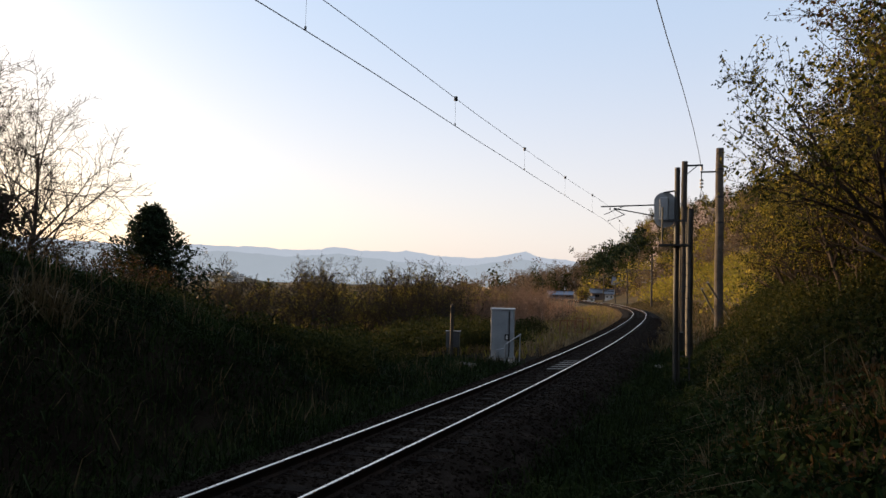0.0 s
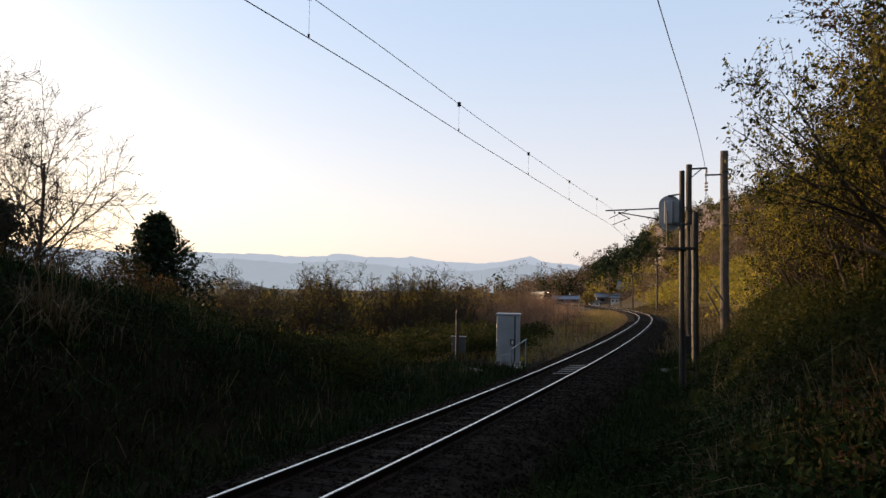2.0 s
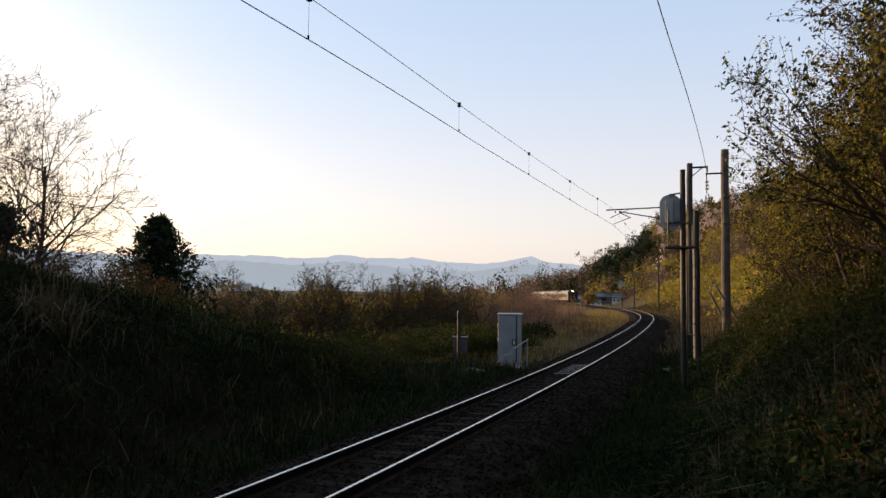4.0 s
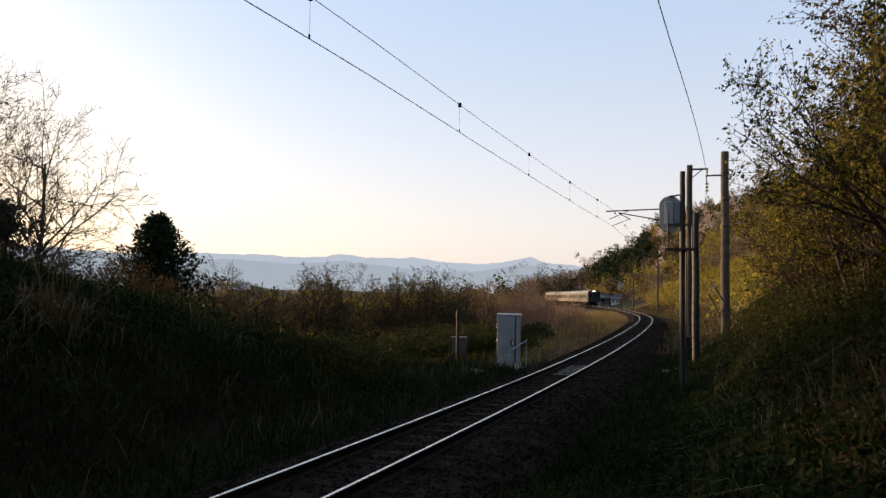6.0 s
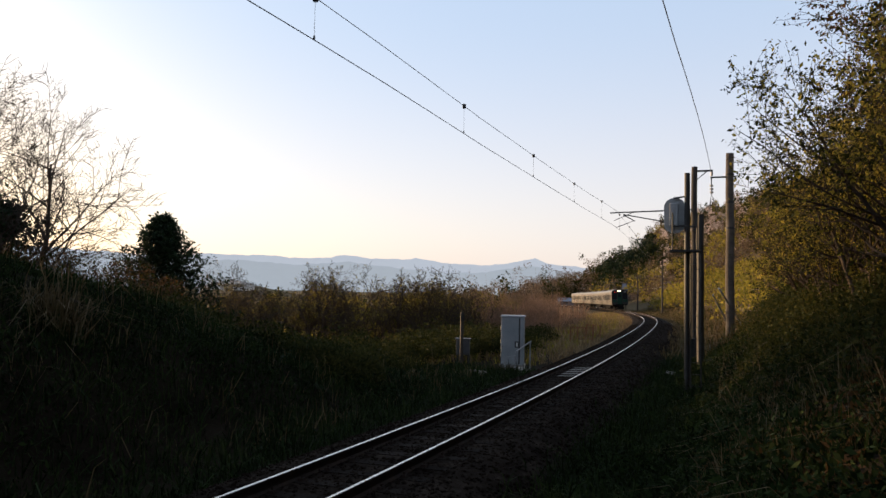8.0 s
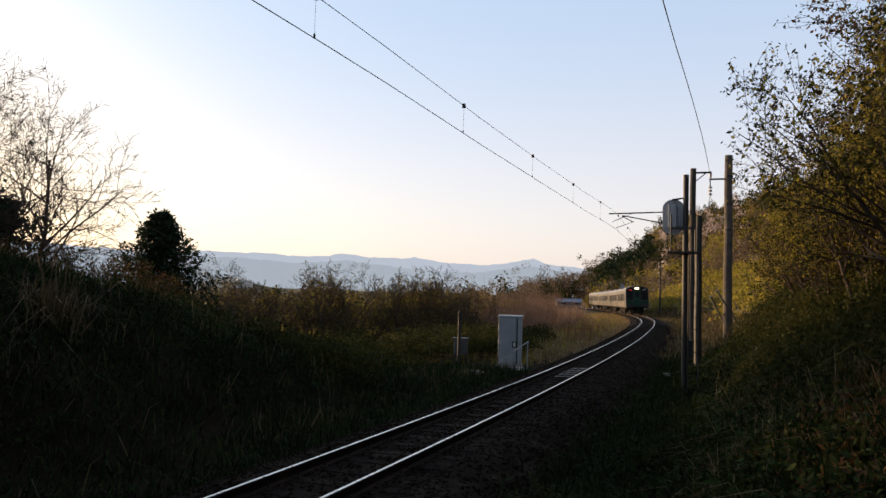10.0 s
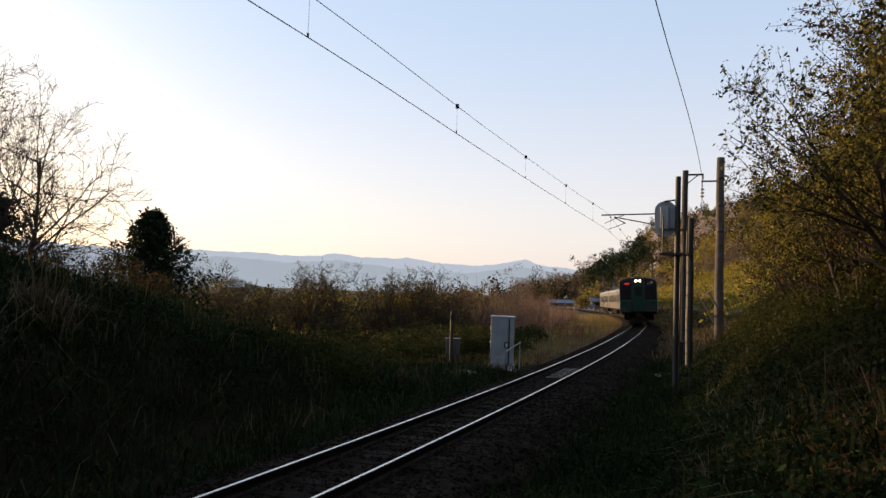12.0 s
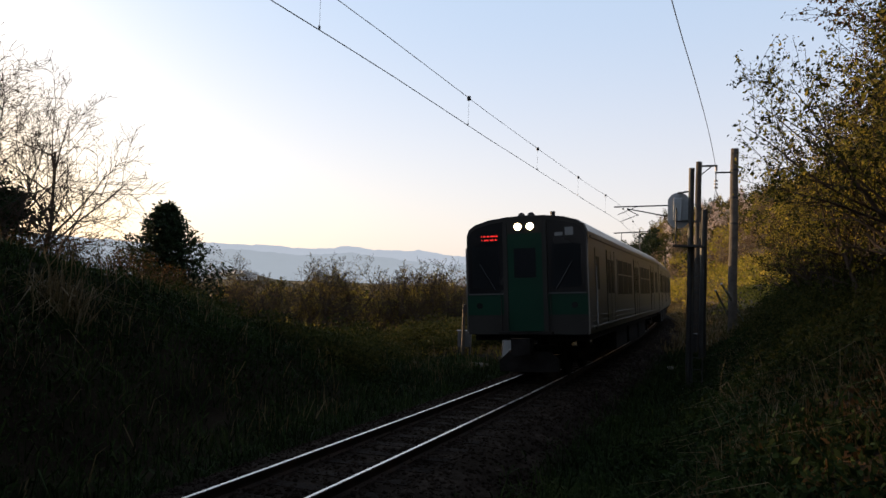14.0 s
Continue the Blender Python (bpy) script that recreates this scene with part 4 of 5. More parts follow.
# ---------------------------------------------------------------- plants
def grow(rng, b, tips, p, d, length, r, level, last, kids, angle, lift, wobble=0.22, thin=0.62, fine=0.0035):
    """One branch and its side branches; twig points of the last level go to tips."""
    n = 6 if level == 0 else (5 if level == 1 else 3)
    pts, rad = [p.copy()], [r]
    q, way = p.copy(), d.normalized()
    for k in range(n):
        way = (way + Vector(rng.normal(size=3)) * wobble * 0.5 + Vector((0, 0, lift))).normalized()
        q = q + way * (length / n)
        pts.append(q.copy())
        rad.append(max(fine, r * (1 - (k + 1) / n * (0.72 if level < last else 0.85))))
    b.tube(pts, rad, (8, 6, 4, 3, 3)[min(level, 4)], False)
    if level >= last:
        tips.extend(pts[1:])
        return
    m = kids[level]
    for k in range(m):
        t = (0.25 + 0.75 * (k + rng.random() * 0.8) / m) * n
        i = min(int(t), n - 1)
        at = pts[i].lerp(pts[i + 1], t - i)
        axis = (pts[i + 1] - pts[i]).normalized()
        side = Vector(rng.normal(size=3))
        side = (side - axis * side.dot(axis)).normalized()
        a = radians(angle * (0.7 + 0.6 * rng.random()))
        nd = axis * math.cos(a) + side * math.sin(a)
        grow(rng, b, tips, at, nd, length * thin * (0.75 + 0.5 * rng.random()) * (1.15 - 0.4 * t / n), max(fine, rad[i] * 0.6), level + 1, last, kids, angle, lift, wobble, thin, fine)
    tips.append(pts[-1])


def plant(name, label, category, group, seed, stems, length, radius, spread, last, kids, angle, lift, leaf, at=None, thin=0.62, up=1.0, bark=None, fine=0.0035):
    """A tree or shrub in the open: limbs as one mesh, leaves as another. leaf: (material, count, size, scatter, ...)."""
    rng = np.random.default_rng(seed)
    t = thing(name, label, category, group, at=at)
    b, tips = Build(), []
    for k in range(stems):
        w = 2 * math.pi * (k + rng.random() * 0.7) / stems
        d = Vector((math.cos(w) * spread, math.sin(w) * spread, up))
        grow(rng, b, tips, Vector((math.cos(w) * 0.12 * (stems > 1), math.sin(w) * 0.12 * (stems > 1), -0.3)), d, length * (0.8 + 0.4 * rng.random()), radius * (0.75 + 0.4 * rng.random()), 0, last, kids, angle, lift, thin=thin, fine=fine)
    part("trunk", b, bark or M_BARK, t, smooth=True)
    tp = np.array([tuple(x) for x in tips])
    for mat, count, size, scatter in leaf:
        c = tp[rng.integers(0, len(tp), count)] + rng.normal(size=(count, 3)) * scatter
        part("crown", leaves_mesh("crown", c, size, mat, rng=rng), mat, t)
    return t


def spot(s, v, turn=0.0, size=1.0, dz=0.0):
    p, _ = track(s, v)
    return pose(p.x, p.y, float(height(p.x, p.y)[0]) + dz, 0, 0, turn) @ Matrix.Scale(size, 4)


def place(x, y, turn=0.0, size=1.0, dz=0.0):
    return pose(x, y, float(height(x, y)[0]) + dz, 0, 0, turn) @ Matrix.Scale(size, 4)


# the trees of the slope above the track
def slope_trees():
    kinds = []
    for k, (mat, mat2, label) in enumerate(((M_OLIVE, M_SPRING, "thicket tree with olive and yellow-green spring leaves"), (M_RUSSET, M_OLIVE, "thicket tree with russet young leaves on thin twigs"),
                                            (M_SPRING, M_OLIVE, "thicket tree with yellow-green spring leaves"))):
        kinds.append(plant("thicket_tree", label, "tree", "trees on the slope", 40 + k, 6, 3.3, 0.06, 0.55, 3, (6, 5, 4), 42, 0.06,
                           [(mat, 9000, 0.030, 0.04), (mat2, 4500, 0.032, 0.045)], thin=0.58))
    spots = SLOPE_TREES
    for n, (k, s, v, size, turn) in enumerate(spots):
        m = spot(s, v, turn, size, -0.1)
        if n < 3:
            kinds[k].matrix_basis = m
        else:
            copy_thing(kinds[k], m)


# kind, along, out, size, turn
SLOPE_TREES = [(0, 13.0, 10.05, 1.3, 20), (1, 10.5, 9.45, 1.25, 100), (2, 17.0, 9.05, 1.05, 200),
               (0, 21.0, 8.95, 0.8, 300), (2, 25.5, 8.40, 0.95, 60), (1, 15.0, 11.05, 1.3, 10), (0, 30.0, 9.80, 0.8, 140),
               (1, 19.5, 11.25, 1.3, 220), (2, 34.0, 10.50, 1.0, 90), (0, 24.0, 11.50, 1.2, 260), (1, 8.0, 10.60, 1.3, 330),
               (2, 12.0, 12.65, 1.5, 45), (0, 28.5, 13.50, 1.2, 75), (1, 38.0, 12.50, 1.0, 190), (2, 44.0, 13.00, 1.1, 15), (0, 17.5, 14.45, 1.5, 115),
               (2, 13.5, 7.70, 0.72, 35), (0, 16.5, 7.10, 0.62, 35), (2, 20.0, 6.90, 0.58, 75), (0, 23.5, 6.90, 0.58, 155), (0, 10.8, 7.40, 0.7, 215), (1, 28.0, 7.40, 0.62, 15),
               (1, 14.5, 8.85, 0.95, 185), (0, 18.8, 7.80, 0.8, 285), (1, 22.5, 9.20, 1.0, 125), (2, 8.5, 7.60, 0.75, 25), (0, 6.5, 10.00, 0.9, 65)]
slope_trees()


# ---------------------------------------------------------------- ground cover
def scatter(n, s0, s1, v0, v1, seed, power=1.0):
    rng = np.random.default_rng(seed)
    s, v = s0 + (s1 - s0) * rng.random(n) ** power, rng.uniform(v0, v1, n)
    th = np.interp(s, S, TH)
    x, y = np.interp(s, S, TX) + v * np.cos(th), np.interp(s, S, TY) - v * np.sin(th)
    return x, y, s, v, rng


def cover(name, label, x, y, h, w, mat, lean=0.4, patch=0.0, seed=1):
    """Grass over the ground where a patchy field is high."""
    if patch:
        keep = rough(x + seed * 3.1, y, 2.7) + 0.5 * rough(y, x, 1.1) > patch - 1
        x, y = x[keep], y[keep]
    z = height(x, y)
    me = blades_mesh(name, np.stack([x, y, z - 0.02], 1), h, w, mat, lean, np.random.default_rng(seed))
    return tagged(new(name, me), label, "grass", kind="stuff")


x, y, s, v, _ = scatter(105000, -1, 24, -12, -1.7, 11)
cover("bank_grass", "dark green grass and weeds covering the bank", x, y, 0.20, 0.014, M_SHADED_GRASS, 1.0, 0.15, 1)
x, y, s, v, _ = scatter(9000, -1, 24, -12, -2.6, 12)
cover("dry_bank_grass", "dry straw stalks among the grass of the bank", x, y, 0.34, 0.010, M_DRY, 0.8, 1.0, 2)
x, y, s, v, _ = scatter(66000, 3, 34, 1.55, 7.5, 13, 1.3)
cover("verge_grass", "dark green grass on the verge below the slope", x, y, 0.19, 0.013, M_SHADED_GRASS, 0.9, 0.45, 3)
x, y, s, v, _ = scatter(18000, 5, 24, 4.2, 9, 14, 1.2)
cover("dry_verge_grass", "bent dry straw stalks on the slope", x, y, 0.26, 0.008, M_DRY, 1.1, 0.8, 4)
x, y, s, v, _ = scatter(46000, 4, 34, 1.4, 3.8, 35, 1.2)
cover("shoulder_grass", "dark green grass creeping over the ballast shoulder", x, y, 0.17, 0.013, M_SHADED_GRASS, 1.0, 0.35, 9)
x, y, s, v, _ = scatter(46000, 27, 125, -14, -1.7, 15)
cover("meadow_grass", "yellow-green and dry grass inside the bend", x, y, 0.27, 0.03, M_SUNLIT_STRAW, 0.7, 0.35, 5)
x, y, s, v, _ = scatter(26000, 26, 125, -14, -2.3, 16)
cover("green_meadow_grass", "green grass inside the bend", x, y, 0.24, 0.03, M_SPRING, 0.6, 0.6, 6)
x, y, s, v, _ = scatter(26000, 30, 150, 1.6, 9, 17)
cover("outer_verge_grass", "yellow-green grass outside the bend", x, y, 0.30, 0.035, M_DRY, 0.7, 0.4, 7)
x, y, s, v, _ = scatter(16000, 34, 150, 2.4, 9, 18)
cover("green_outer_grass", "fresh grass outside the bend", x, y, 0.28, 0.035, M_OLIVE, 0.6, 0.6, 8)

x, y, s, v, _ = scatter(15000, 40, 88, -21, -6.8, 36)
cover("dead_stalks", "tall reddish-brown dead stalks standing in the low sun", x, y, 1.35, 0.026, M_STALK, 0.22, 0.75, 10)

# a tuft of dead grass on the bank
rng = np.random.default_rng(33)
x, y = -6.0 + rng.normal(size=420) * 0.22, 11.0 + rng.normal(size=420) * 0.22
cover("dead_grass_tuft", "pale tuft of dead drooping grass on the bank", x, y, 0.5, 0.012, M_DRY, 1.3, 0.0, 34)

# fallen leaves on the slope
x, y, s, v, rng = scatter(17000, 2.5, 16, 4.2, 9.5, 19, 1.2)
litter = leaves_mesh("leaf_litter", np.stack([x, y, height(x, y) + 0.02 + 0.03 * rng.random(len(x))], 1), 0.05, M_RUSSET, 0.0, 1.6, rng=rng)
tagged(new("leaf_litter", litter), "brown fallen leaves lying on the slope", "leaf litter", kind="stuff")


def thicket(name, label, n, s0, s1, v0, v1, h0, h1, size, mat, seed, clump=1.1, long=2.2, stems=0.0):
    """Leaves heaped in low domes over the ground."""
    rng = np.random.default_rng(seed)
    k = max(6, int((s1 - s0) * (v1 - v0) / clump ** 2))
    cs, cv = rng.uniform(s0, s1, k), rng.uniform(v0, v1, k)
    ch, cr = rng.uniform(h0, h1, k), rng.uniform(0.6, 1.2, k) * clump
    i = rng.integers(0, k, n)
    a, r = rng.uniform(0, 6.283, n), np.sqrt(rng.random(n))
    s, v = cs[i] + np.cos(a) * r * cr[i], cv[i] + np.sin(a) * r * cr[i]
    v = np.where((np.abs(v) < 2.6), np.sign(v0 + v1) * 2.6, v)
    top = ch[i] * np.sqrt(np.clip(1 - (r * 0.92) ** 2, 0, 1))
    th = np.interp(s, S, TH)
    x, y = np.interp(s, S, TX) + v * np.cos(th), np.interp(s, S, TY) - v * np.sin(th)
    z = height(x, y) + top * (0.35 + 0.75 * rng.random(n) ** 0.5)
    me = leaves_mesh(name, np.stack([x, y, z], 1), size, mat, 0.25, long, rng=rng)
    return tagged(new(name, me), label, "undergrowth", kind="stuff")


thicket("bank_thicket", "dense dark green dwarf bamboo on the end of the bank", 46000, 13.5, 21.0, -9.5, -4.2, 0.35, 0.8, 0.03, M_OLIVE, 21)
thicket("bank_weeds", "low green weeds on the bank", 34000, 2, 16, -9.5, -3.2, 0.12, 0.32, 0.026, M_SHADED_GRASS, 22, 0.9)
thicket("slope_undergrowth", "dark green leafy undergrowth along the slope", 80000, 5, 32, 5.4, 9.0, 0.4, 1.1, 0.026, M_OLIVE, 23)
thicket("slope_brambles", "low green weeds at the foot of the slope", 36000, 4, 32, 3.4, 5.6, 0.15, 0.45, 0.026, M_SHADED_GRASS, 24, 0.9)
thicket("trackside_shrubs", "dark green shrubs behind the cabinet", 26000, 25.5, 34, -8.5, -4.6, 0.7, 1.5, 0.035, M_OLIVE, 25)
thicket("brown_brambles", "brown bramble thicket inside the bend", 36000, 38, 66, -24, -6.8, 0.3, 0.8, 0.04, M_BARE, 26, 1.7)
thicket("yellow_thicket", "yellow-green thicket in the low sun", 52000, 43, 68, -36, -13, 1.0, 2.5, 0.055, M_SPRING, 27, 2.0)
thicket("bend_brush", "brown brush between the trees and the bend", 16000, 52, 84, -13, -6.8, 0.7, 1.4, 0.045, M_BARE, 30, 1.3)
thicket("bend_shrubs", "dark green shrubs beside the cabinet", 24000, 28.5, 38, -7.5, -3.7, 0.5, 1.2, 0.035, M_OLIVE, 31)
thicket("hollow_shrubs", "dense dark green shrubs in the hollow below the bank", 30000, 20, 38, -15, -8, 0.9, 1.7, 0.05, M_OLIVE, 32, 1.4)
thicket("slope_bushes", "olive bushes crowding the lower slope", 44000, 27, 56, 7.0, 17, 0.9, 2.3, 0.055, M_OLIVE, 37, 1.7)
thicket("outer_thicket", "sunlit yellow-green bushes outside the bend", 50000, 48, 150, 8, 24, 1.5, 4.2, 0.13, M_SPRING, 28, 3.0)
thicket("outer_brambles", "brown bushes outside the bend", 26000, 42, 150, 8, 30, 1.0, 4.0, 0.11, M_BARE, 29, 3.0)


# ---------------------------------------------------------------- trees across the line
def valley_trees():
    kinds = [plant("valley_tree", "nearly bare tree with a wide crown of fine brown twigs", "tree", "trees beyond the bank", 60, 4, 3.5, 0.07, 0.55, 4, (6, 6, 5, 3), 44, 0.03, [(M_SPRING, 800, 0.024, 0.04), (M_RUSSET, 1200, 0.022, 0.03)], fine=0.006, thin=0.52),
             plant("valley_tree", "gnarled bare tree with a few yellow-green leaves", "tree", "trees beyond the bank", 61, 3, 3.4, 0.08, 0.42, 4, (6, 5, 5, 3), 50, 0.03, [(M_SPRING, 1500, 0.03, 0.05), (M_RUSSET, 500, 0.022, 0.03)], fine=0.007, thin=0.54),
             plant("valley_tree", "young tree in yellow-green spring leaf", "tree", "trees beyond the bank", 62, 4, 2.4, 0.06, 0.45, 3, (6, 5, 3), 40, 0.08, [(M_SPRING, 4600, 0.04, 0.12)], fine=0.008),
             plant("valley_tree", "thin brown shrub tree with bare upright twigs", "tree", "trees beyond the bank", 63, 6, 2.6, 0.04, 0.42, 3, (5, 4, 3), 30, 0.07, [(M_BARE, 900, 0.03, 0.05)], fine=0.008, bark=M_TWIG)]
    own = []
    full = [max(v.co.z for o in kind.children for v in o.data.vertices) for kind in kinds]
    for n, (k, x, y, size, turn) in enumerate(VALLEY_TREES):
        # the crowns end at the uneven top line of the belt of trees
        top = EYE.z + math.hypot(x, y) * math.tan(radians(float(np.interp(math.degrees(math.atan2(x, y)), *BELT_TOP))))
        tall = (top - float(height(x, y)[0])) / full[k] * (1.0, 1.0, 0.82, 0.9)[k] * min(1.0, 0.62 + 0.3 * size)
        tall = min(1.9, max(0.6, tall))
        if n < 4:
            own.append(tall)
            kinds[k].matrix_basis = place(x, y, turn, tall, -0.1)
        else:
            copy_thing(kinds[k], place(x, y, turn, tall / own[k], -0.1))


BELT_TOP = ((-18, -15.8, -13.6, -11.5, -9.7, -7.9, -6.1, -3.4, -1.3, 0.8, 3.5, 8.0, 12), (0.6, 1.6, 2.4, 2.6, 2.1, 2.6, 1.6, 2.1, 2.8, 1.3, 1.5, 1.3, 0.8))
VALLEY_TREES = [(0, -11.2, 45, 1.37, 0), (1, -6.8, 44, 1.32, 80), (2, -3.6, 49, 1.01, 10), (3, 2.6, 46, 0.92, 30), (1, -1.2, 43, 1.08, 200),
                (0, -8.8, 46, 1.23, 150), (2, -9.8, 52, 1.01, 60), (2, -6.0, 52, 1.01, 260), (1, 0.5, 47, 1.00, 70), (3, 4.8, 47, 0.88, 170),
                (2, 4.0, 57, 1.01, 20), (3, 6.5, 52, 0.84, 220), (0, -14.0, 50, 1.19, 45), (3, 7.6, 56, 0.84, 320), (2, 2.0, 60, 1.06, 140),
                (3, 8.2, 62, 0.84, 100), (0, -4.9, 45, 1.28, 190), (1, -3.0, 44.5, 1.04, 55), (0, -10.0, 43.0, 1.05, 235),
                (1, 1.6, 43, 0.80, 75), (3, 3.6, 41.0, 0.66, 75), (3, 4.8, 42.5, 0.66, 275), (2, -2.0, 54, 1.06, 95), (0, 1.4, 50, 1.04, 35), (3, 3.6, 44, 0.75, 5), (3, 6.0, 45.5, 0.70, 205),
                (2, -12.6, 47, 0.92, 125), (1, -13.0, 44, 0.91, 15), (2, -7.6, 48.5, 0.92, 325), (2, -0.4, 50, 0.92, 185), (2, 1.6, 54, 0.92, 285), (3, 9.4, 66, 0.70, 15), (3, 8.8, 59, 0.66, 115), (3, 10.2, 72, 0.72, 215), (3, 11.2, 78, 0.72, 315), (3, 3.0, 49, 0.88, 125), (3, 1.8, 46.5, 0.84, 225),
                (0, -12.2, 42.5, 1.3, 10), (1, -7.4, 42.0, 1.3, 210), (1, -2.2, 41.5, 1.2, 150), (0, -0.6, 42.0, 1.3, 265), (1, 0.8, 41.5, 1.0, 300)]
valley_trees()


def lone_trees():
    # tall bare tree on the bank
    plant("bare_tree", "tall bare tree with fine twigs against the bright sky", "tree", "", 71, 4, 8.2, 0.12, 0.30, 4, (10, 8, 6, 4), 44, 0.015,
          [(M_RUSSET, 7000, 0.017, 0.02)], at=place(-17.9, 28.6, 60, 1.24), thin=0.48, fine=0.0065)
    plant("evergreen_shrub", "dark evergreen shrub at the foot of the bare tree", "shrub", "", 72, 5, 2.4, 0.05, 0.4, 3, (5, 5, 4), 45, 0.05,
          [(M_DARKLEAF, 7000, 0.10, 0.22)], at=pose(-19.6, 28.5, 3.1, 0, 0, 0) @ Matrix.Scale(1.05, 4))
    for x, y, z, s in ((-15.2, 27, 1.6, 0.9), (-13.4, 28.5, 1.3, 0.8), (-17.0, 26.5, 1.9, 0.8), (-11.9, 29, 0.9, 0.75)):
        plant("bank_shrub", "brown leafless shrub on the crest of the bank", "shrub", "shrubs on the bank", int(80 + x * 3), 6, 1.8, 0.035, 0.5, 3, (5, 5, 4), 42, 0.05,
              [(M_RUSSET, 1600, 0.05, 0.12), (M_OLIVE, 1400, 0.05, 0.14)], at=pose(x, y, z) @ Matrix.Scale(s, 4))
    # dark conifer
    rng = np.random.default_rng(90)
    t = thing("dark_conifer", "dense dark green evergreen conifer with a ragged outline", "tree", at=pose(-14.1, 35, -0.35) @ Matrix.Scale(1.1, 4))
    b, tips = Build(), []
    b.tube([(0, 0, -1), (0.05, 0, 2), (0, 0.05, 5.2)], [0.2, 0.14, 0.03], 8)
    n = 150
    for k in range(n):
        q = k / n
        z = 0.3 + 5.0 * q
        w = k * 2.4
        lobe = 1 + 0.30 * math.sin(2 * w + 3.0 * z) * math.sin(z * 2.6 + w)
        ln = (3.1 * (1 - q) ** 0.9 * (0.72 + 0.4 * rng.random()) + 0.08) * lobe
        d = Vector((math.cos(w), math.sin(w), 0.05 + 0.55 * q))
        p = Vector((0, 0, z))
        b.tube([p, p + d * ln * 0.55, p + d * ln - Vector((0, 0, 0.1))], [0.03, 0.018, 0.006], 4, False)
        for j in range(5):
            tips.append(p + d * ln * (0.35 + 0.65 * j / 4))
    part("trunk", b, M_BARK, t)
    tp = np.array([tuple(q) for q in tips])
    c = tp[rng.integers(0, len(tp), 22000)] + rng.normal(size=(22000, 3)) * 0.11
    part("crown", leaves_mesh("crown", c, 0.06, M_DARKLEAF, 0.1, 2.4, rng=rng), M_DARKLEAF, t)


lone_trees()


# ---------------------------------------------------------------- woods on the far hillside
def woods(name, label, spots, size, mat, seed, per=380):
    """Crowns of many leaf clumps, each with an uneven outline. spots: rows of x, y, radius, height."""
    rng = np.random.default_rng(seed)
    out = []
    for x, y, r, h in spots:
        g = float(height(x, y)[0])
        k = 9
        cc = rng.normal(size=(k, 3)) * np.array([0.45, 0.45, 0.28]) * np.array([r, r, h]) + np.array([x, y, g + h * 0.6])
        i = rng.integers(0, k, per)
        d = rng.normal(size=(per, 3))
        d /= np.linalg.norm(d, axis=1)[:, None]
        out.append(cc[i] + d * (r * 0.42) * rng.uniform(0.55, 1.1, (per, 1)))
    me = leaves_mesh(name, np.concatenate(out), size, mat, 0.2, 1.5, rng=rng)
    return tagged(new(name, me), label, "woodland", kind="stuff")


def hill_spots(n, a0, a1, d0, d1, seed, r=2.6, h=6.5):
    """Spots on the hillside between two bearings and two distances."""
    rng = np.random.default_rng(seed)
    a, d = np.radians(rng.uniform(a0, a1, n)), rng.uniform(d0, d1, n)
    x, y = d * np.sin(a), d * np.cos(a)
    s, v, _ = along(x, y)
    keep = np.abs(v) > 9
    return [(float(p), float(q), r * rng.uniform(0.7, 1.4), h * rng.uniform(0.7, 1.3)) for p, q in zip(x[keep], y[keep])]


woods("hill_woods_olive", "olive and green woodland on the far hillside", hill_spots(230, 11.5, 34, 190, 380, 1), 0.27, M_OLIVE, 101, 460)
woods("hill_woods_spring", "yellow-green spring trees on the hillside", hill_spots(130, 12, 34, 130, 360, 2), 0.25, M_SPRING, 102, 420)
woods("hill_woods_brown", "brown leafless woodland on the hillside", hill_spots(320, 11.5, 34, 150, 400, 3), 0.19, M_BARE, 103, 460)
woods("dark_grove", "dark evergreen grove on the hillside", hill_spots(80, 12.6, 16.2, 255, 300, 4, 3.2, 9.0), 0.36, M_DARKLEAF, 104, 600)
woods("blossom_trees", "pale blossoming trees on the hillside", hill_spots(22, 17, 23, 200, 330, 5), 0.24, M_BLOSSOM, 105)
woods("valley_woods", "olive woods along the valley", hill_spots(150, -30, 6.5, 150, 320, 6, 3.5, 6.0), 0.34, M_OLIVE, 106, 300)
woods("valley_woods_brown", "brown leafless woods along the valley", hill_spots(110, -3, 7.0, 140, 220, 7, 2.6, 5.5), 0.15, M_BARE, 107, 700)
woods("end_woods_brown", "brown woods behind the end of the bend", hill_spots(90, 6.5, 13, 320, 400, 8, 4.0, 11.0), 0.27, M_BARE, 108, 480)
woods("end_woods_green", "green woods behind the end of the bend", hill_spots(50, 8, 13.5, 310, 390, 9, 4.0, 10.0), 0.4, M_OLIVE, 109, 400)


def shade_wood_spots():
    """Added wood, out of view behind and above, that keeps sky light off the cutting."""
    rng = np.random.default_rng(77)
    out = []
    for n in range(420):
        s, v = rng.uniform(-48, 24), rng.uniform(-22, 28)
        p, _ = track(s, v)
        off = math.degrees(math.atan2(p.x, p.y))
        if abs(v) < 5.5 or p.length < 6.5 or -85 < off < 42 or (off > 0 and s > 3 and v < 12):
            continue
        out.append((p.x, p.y, rng.uniform(1.8, 2.8), rng.uniform(7, 11)))
    return out


# unseen wood added to dim the sky light on the track
woods("backing_woods", "added unseen woodland that blocks the sky behind the view", shade_wood_spots(), 0.30, M_OLIVE, 110, 280)


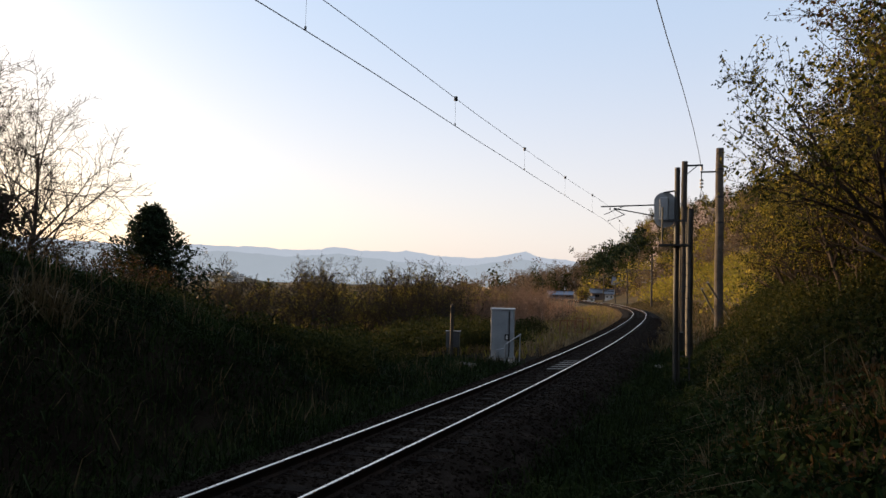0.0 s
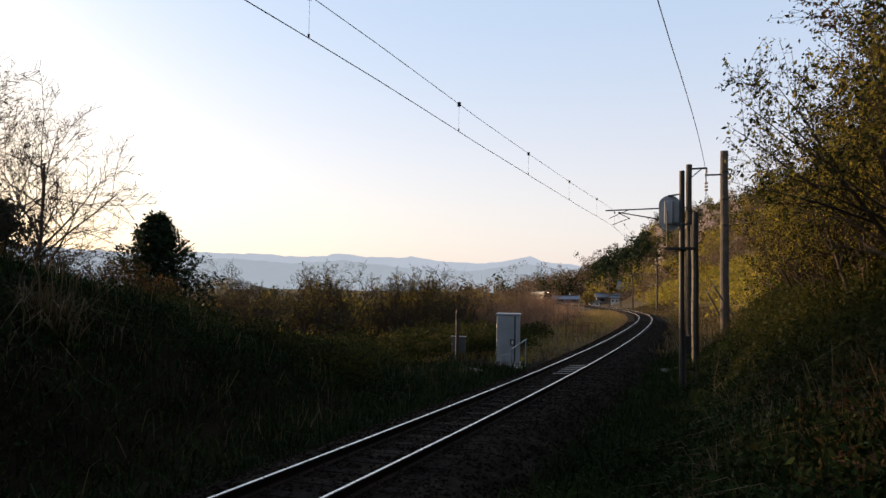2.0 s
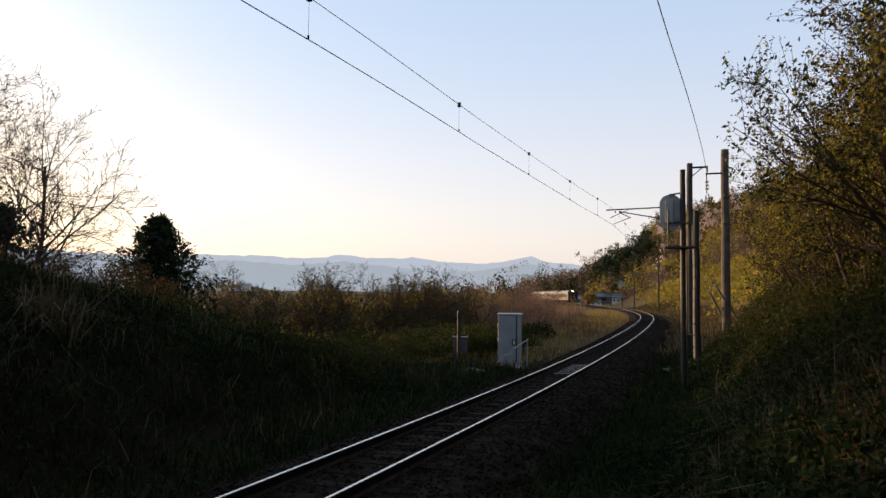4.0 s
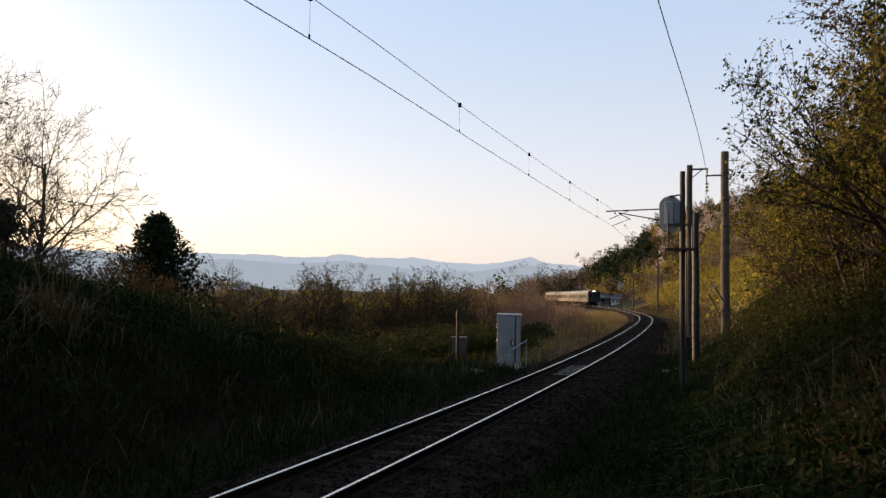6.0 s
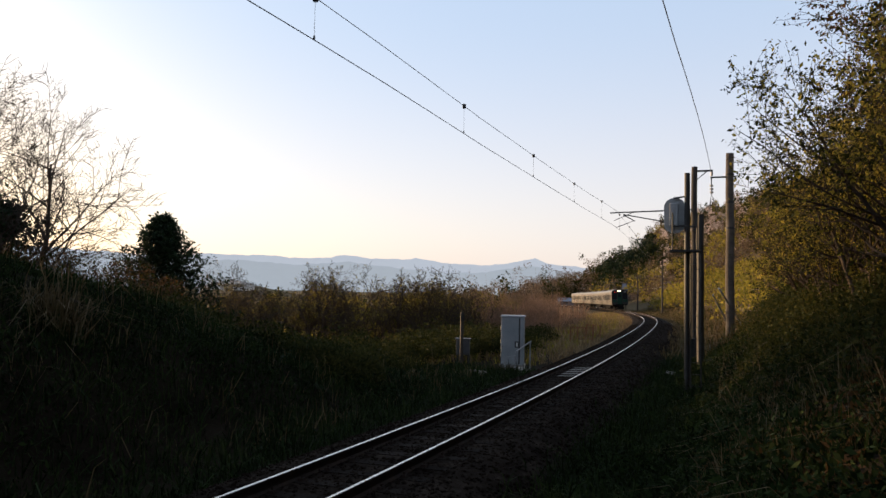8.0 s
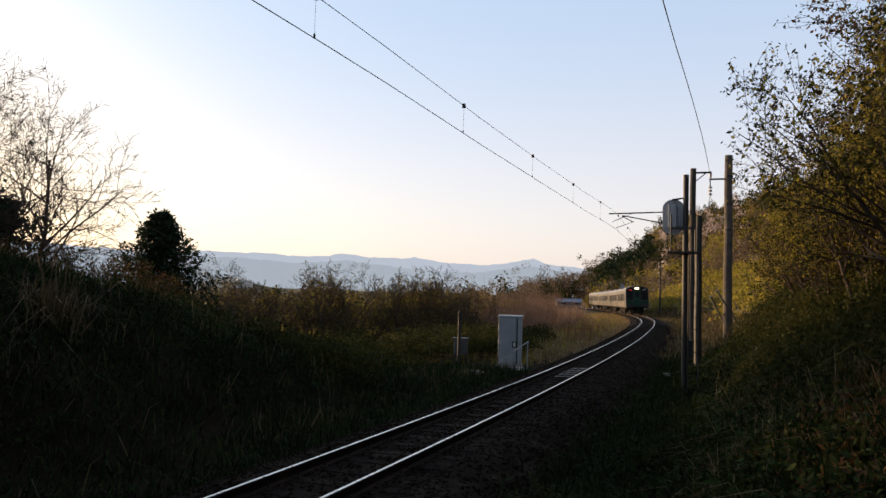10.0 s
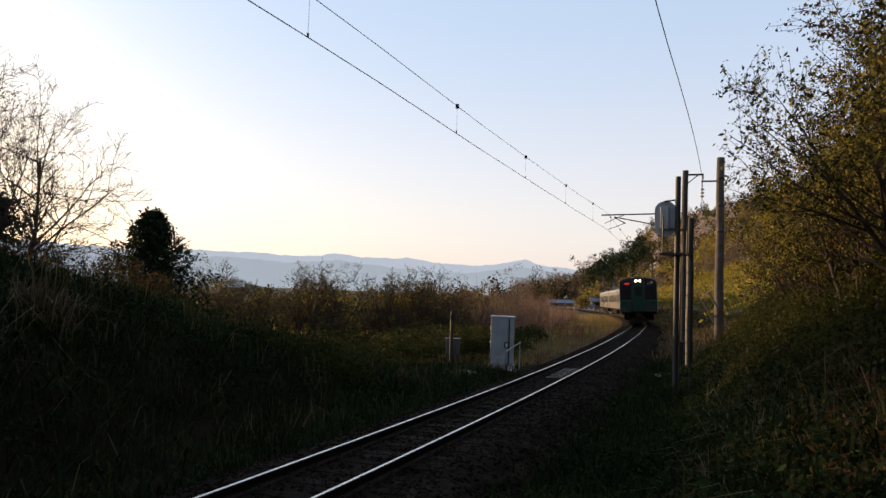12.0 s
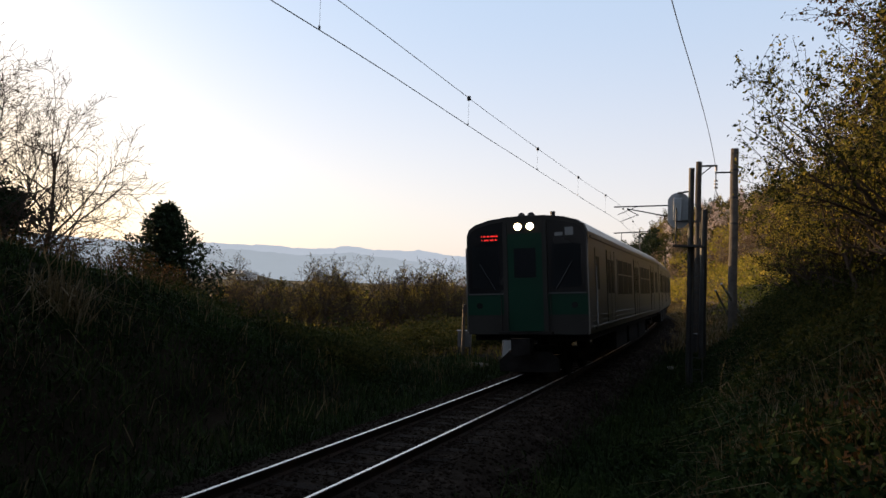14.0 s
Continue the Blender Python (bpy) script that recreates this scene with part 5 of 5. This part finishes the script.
# ---------------------------------------------------------------- houses in the distance
def gable_house(name, label, x, y, w, d, h, roof_h, turn, wall, roof, base=None, over=0.5):
    g = float(height(x, y)[0]) if base is None else base
    t = thing(name, label, "house", "houses round the bend", at=pose(x, y, g, 0, 0, turn))
    part("wall", Build().prism([(-w / 2, -0.6), (w / 2, -0.6), (w / 2, h), (0, h + roof_h), (-w / 2, h)], -d / 2, d / 2), wall, t)
    k = roof_h / (w / 2)
    for sx in (-1, 1):
        r = [(0, h + roof_h + 0.22), (0, h + roof_h + 0.02), (sx * (w / 2 + over), h - over * k + 0.02), (sx * (w / 2 + over), h - over * k + 0.22)]
        part("roof", Build().prism(r[::-sx], -d / 2 - over, d / 2 + over), roof, t)
    part("ridge", Build().box((0, 0, h + roof_h + 0.25), (0.35, d + 2 * over, 0.22)), roof, t)
    for sy in (-1,):
        for x0 in (-w * 0.25, w * 0.22):
            win = part("window", Build().box((x0, sy * (d / 2 + 0.02), h * 0.55), (w * 0.2, 0.06, h * 0.36)), M_WINDOW, t)
            part("frame", Build().box((x0, sy * (d / 2 + 0.05), h * 0.55), (0.06, 0.05, h * 0.36)), M_WHITE, win)
    for sx in (-1, 1):
        for y0 in (-d * 0.25, d * 0.25):
            part("window", Build().box((sx * (w / 2 + 0.02), y0, h * 0.55), (0.06, d * 0.2, h * 0.36)), M_WINDOW, t)
    return t


gable_house("farmhouse", "house with a dark tiled roof beyond the bend", 56.2, 212, 5, 5.6, 2.2, 1.9, 70, M_WOODWALL, M_TILE)
gable_house("shed", "low dark shed with a sheet roof", 49.3, 210, 4, 6.2, 1.9, 0.9, 82, M_WOODWALL, M_TILE)
gable_house("shed", "small white shed beside the track", 48.6, 198, 2.2, 2.2, 1.6, 0.5, 75, M_WHITE, M_TILE, None, 0.3)
gable_house("shed", "small pale shed with a low roof", 44.2, 204, 2.0, 3.0, 1.0, 0.3, 80, M_WHITE, M_TILE, None, 0.2)
gable_house("barn", "long low building with a blue sheet roof", 46.2, 262, 6, 9, 1.2, 1.0, 88, M_TILE, M_BLUEROOF, -2.0)
gable_house("hillside_house", "pale house with a grey roof on the hillside", 60.6, 200, 3.6, 4.4, 1.5, 0.7, 80, M_WHITE, M_TILE, 4.3)
plant("garden_tree", "small tree with golden young leaves beside the sheds", "tree", "", 120, 3, 2.6, 0.08, 0.5, 3, (6, 5, 4), 45, 0.05,
      [(M_SPRING, 1500, 0.12, 0.2), (M_BARE, 1500, 0.12, 0.2)], at=place(40.0, 193.0, 0, 1.15), fine=0.012)


def town():
    rng = np.random.default_rng(31)
    for n in range(26):
        a, d = radians(rng.uniform(-19.5, -15.3)), rng.uniform(760, 900)
        w, h = rng.uniform(3.5, 7.5), rng.uniform(2.2, 4.5)
        x, y = d * math.sin(a), d * math.cos(a)
        g = float(height(x, y)[0])
        t = thing("town_building", "small pale building of the town in the valley", "building", "town buildings", at=pose(x, y, g, 0, 0, rng.uniform(-40, 40)))
        part("wall", Build().box((0, 0, h / 2 - 1), (w, w * 0.7, h + 2)), M_WHITE, t)
        part("roof", Build().box((0, 0, h + 0.3), (w * 1.05, w * 0.75, 0.6), 0, 0.8), M_ROOFGREY, t)
        for k in range(3):
            part("window", Build().box((-w * 0.3 + w * 0.3 * k, -w * 0.35 - 0.05, h * 0.55), (w * 0.14, 0.2, h * 0.3)), M_WINDOW, t)


town()


motions()
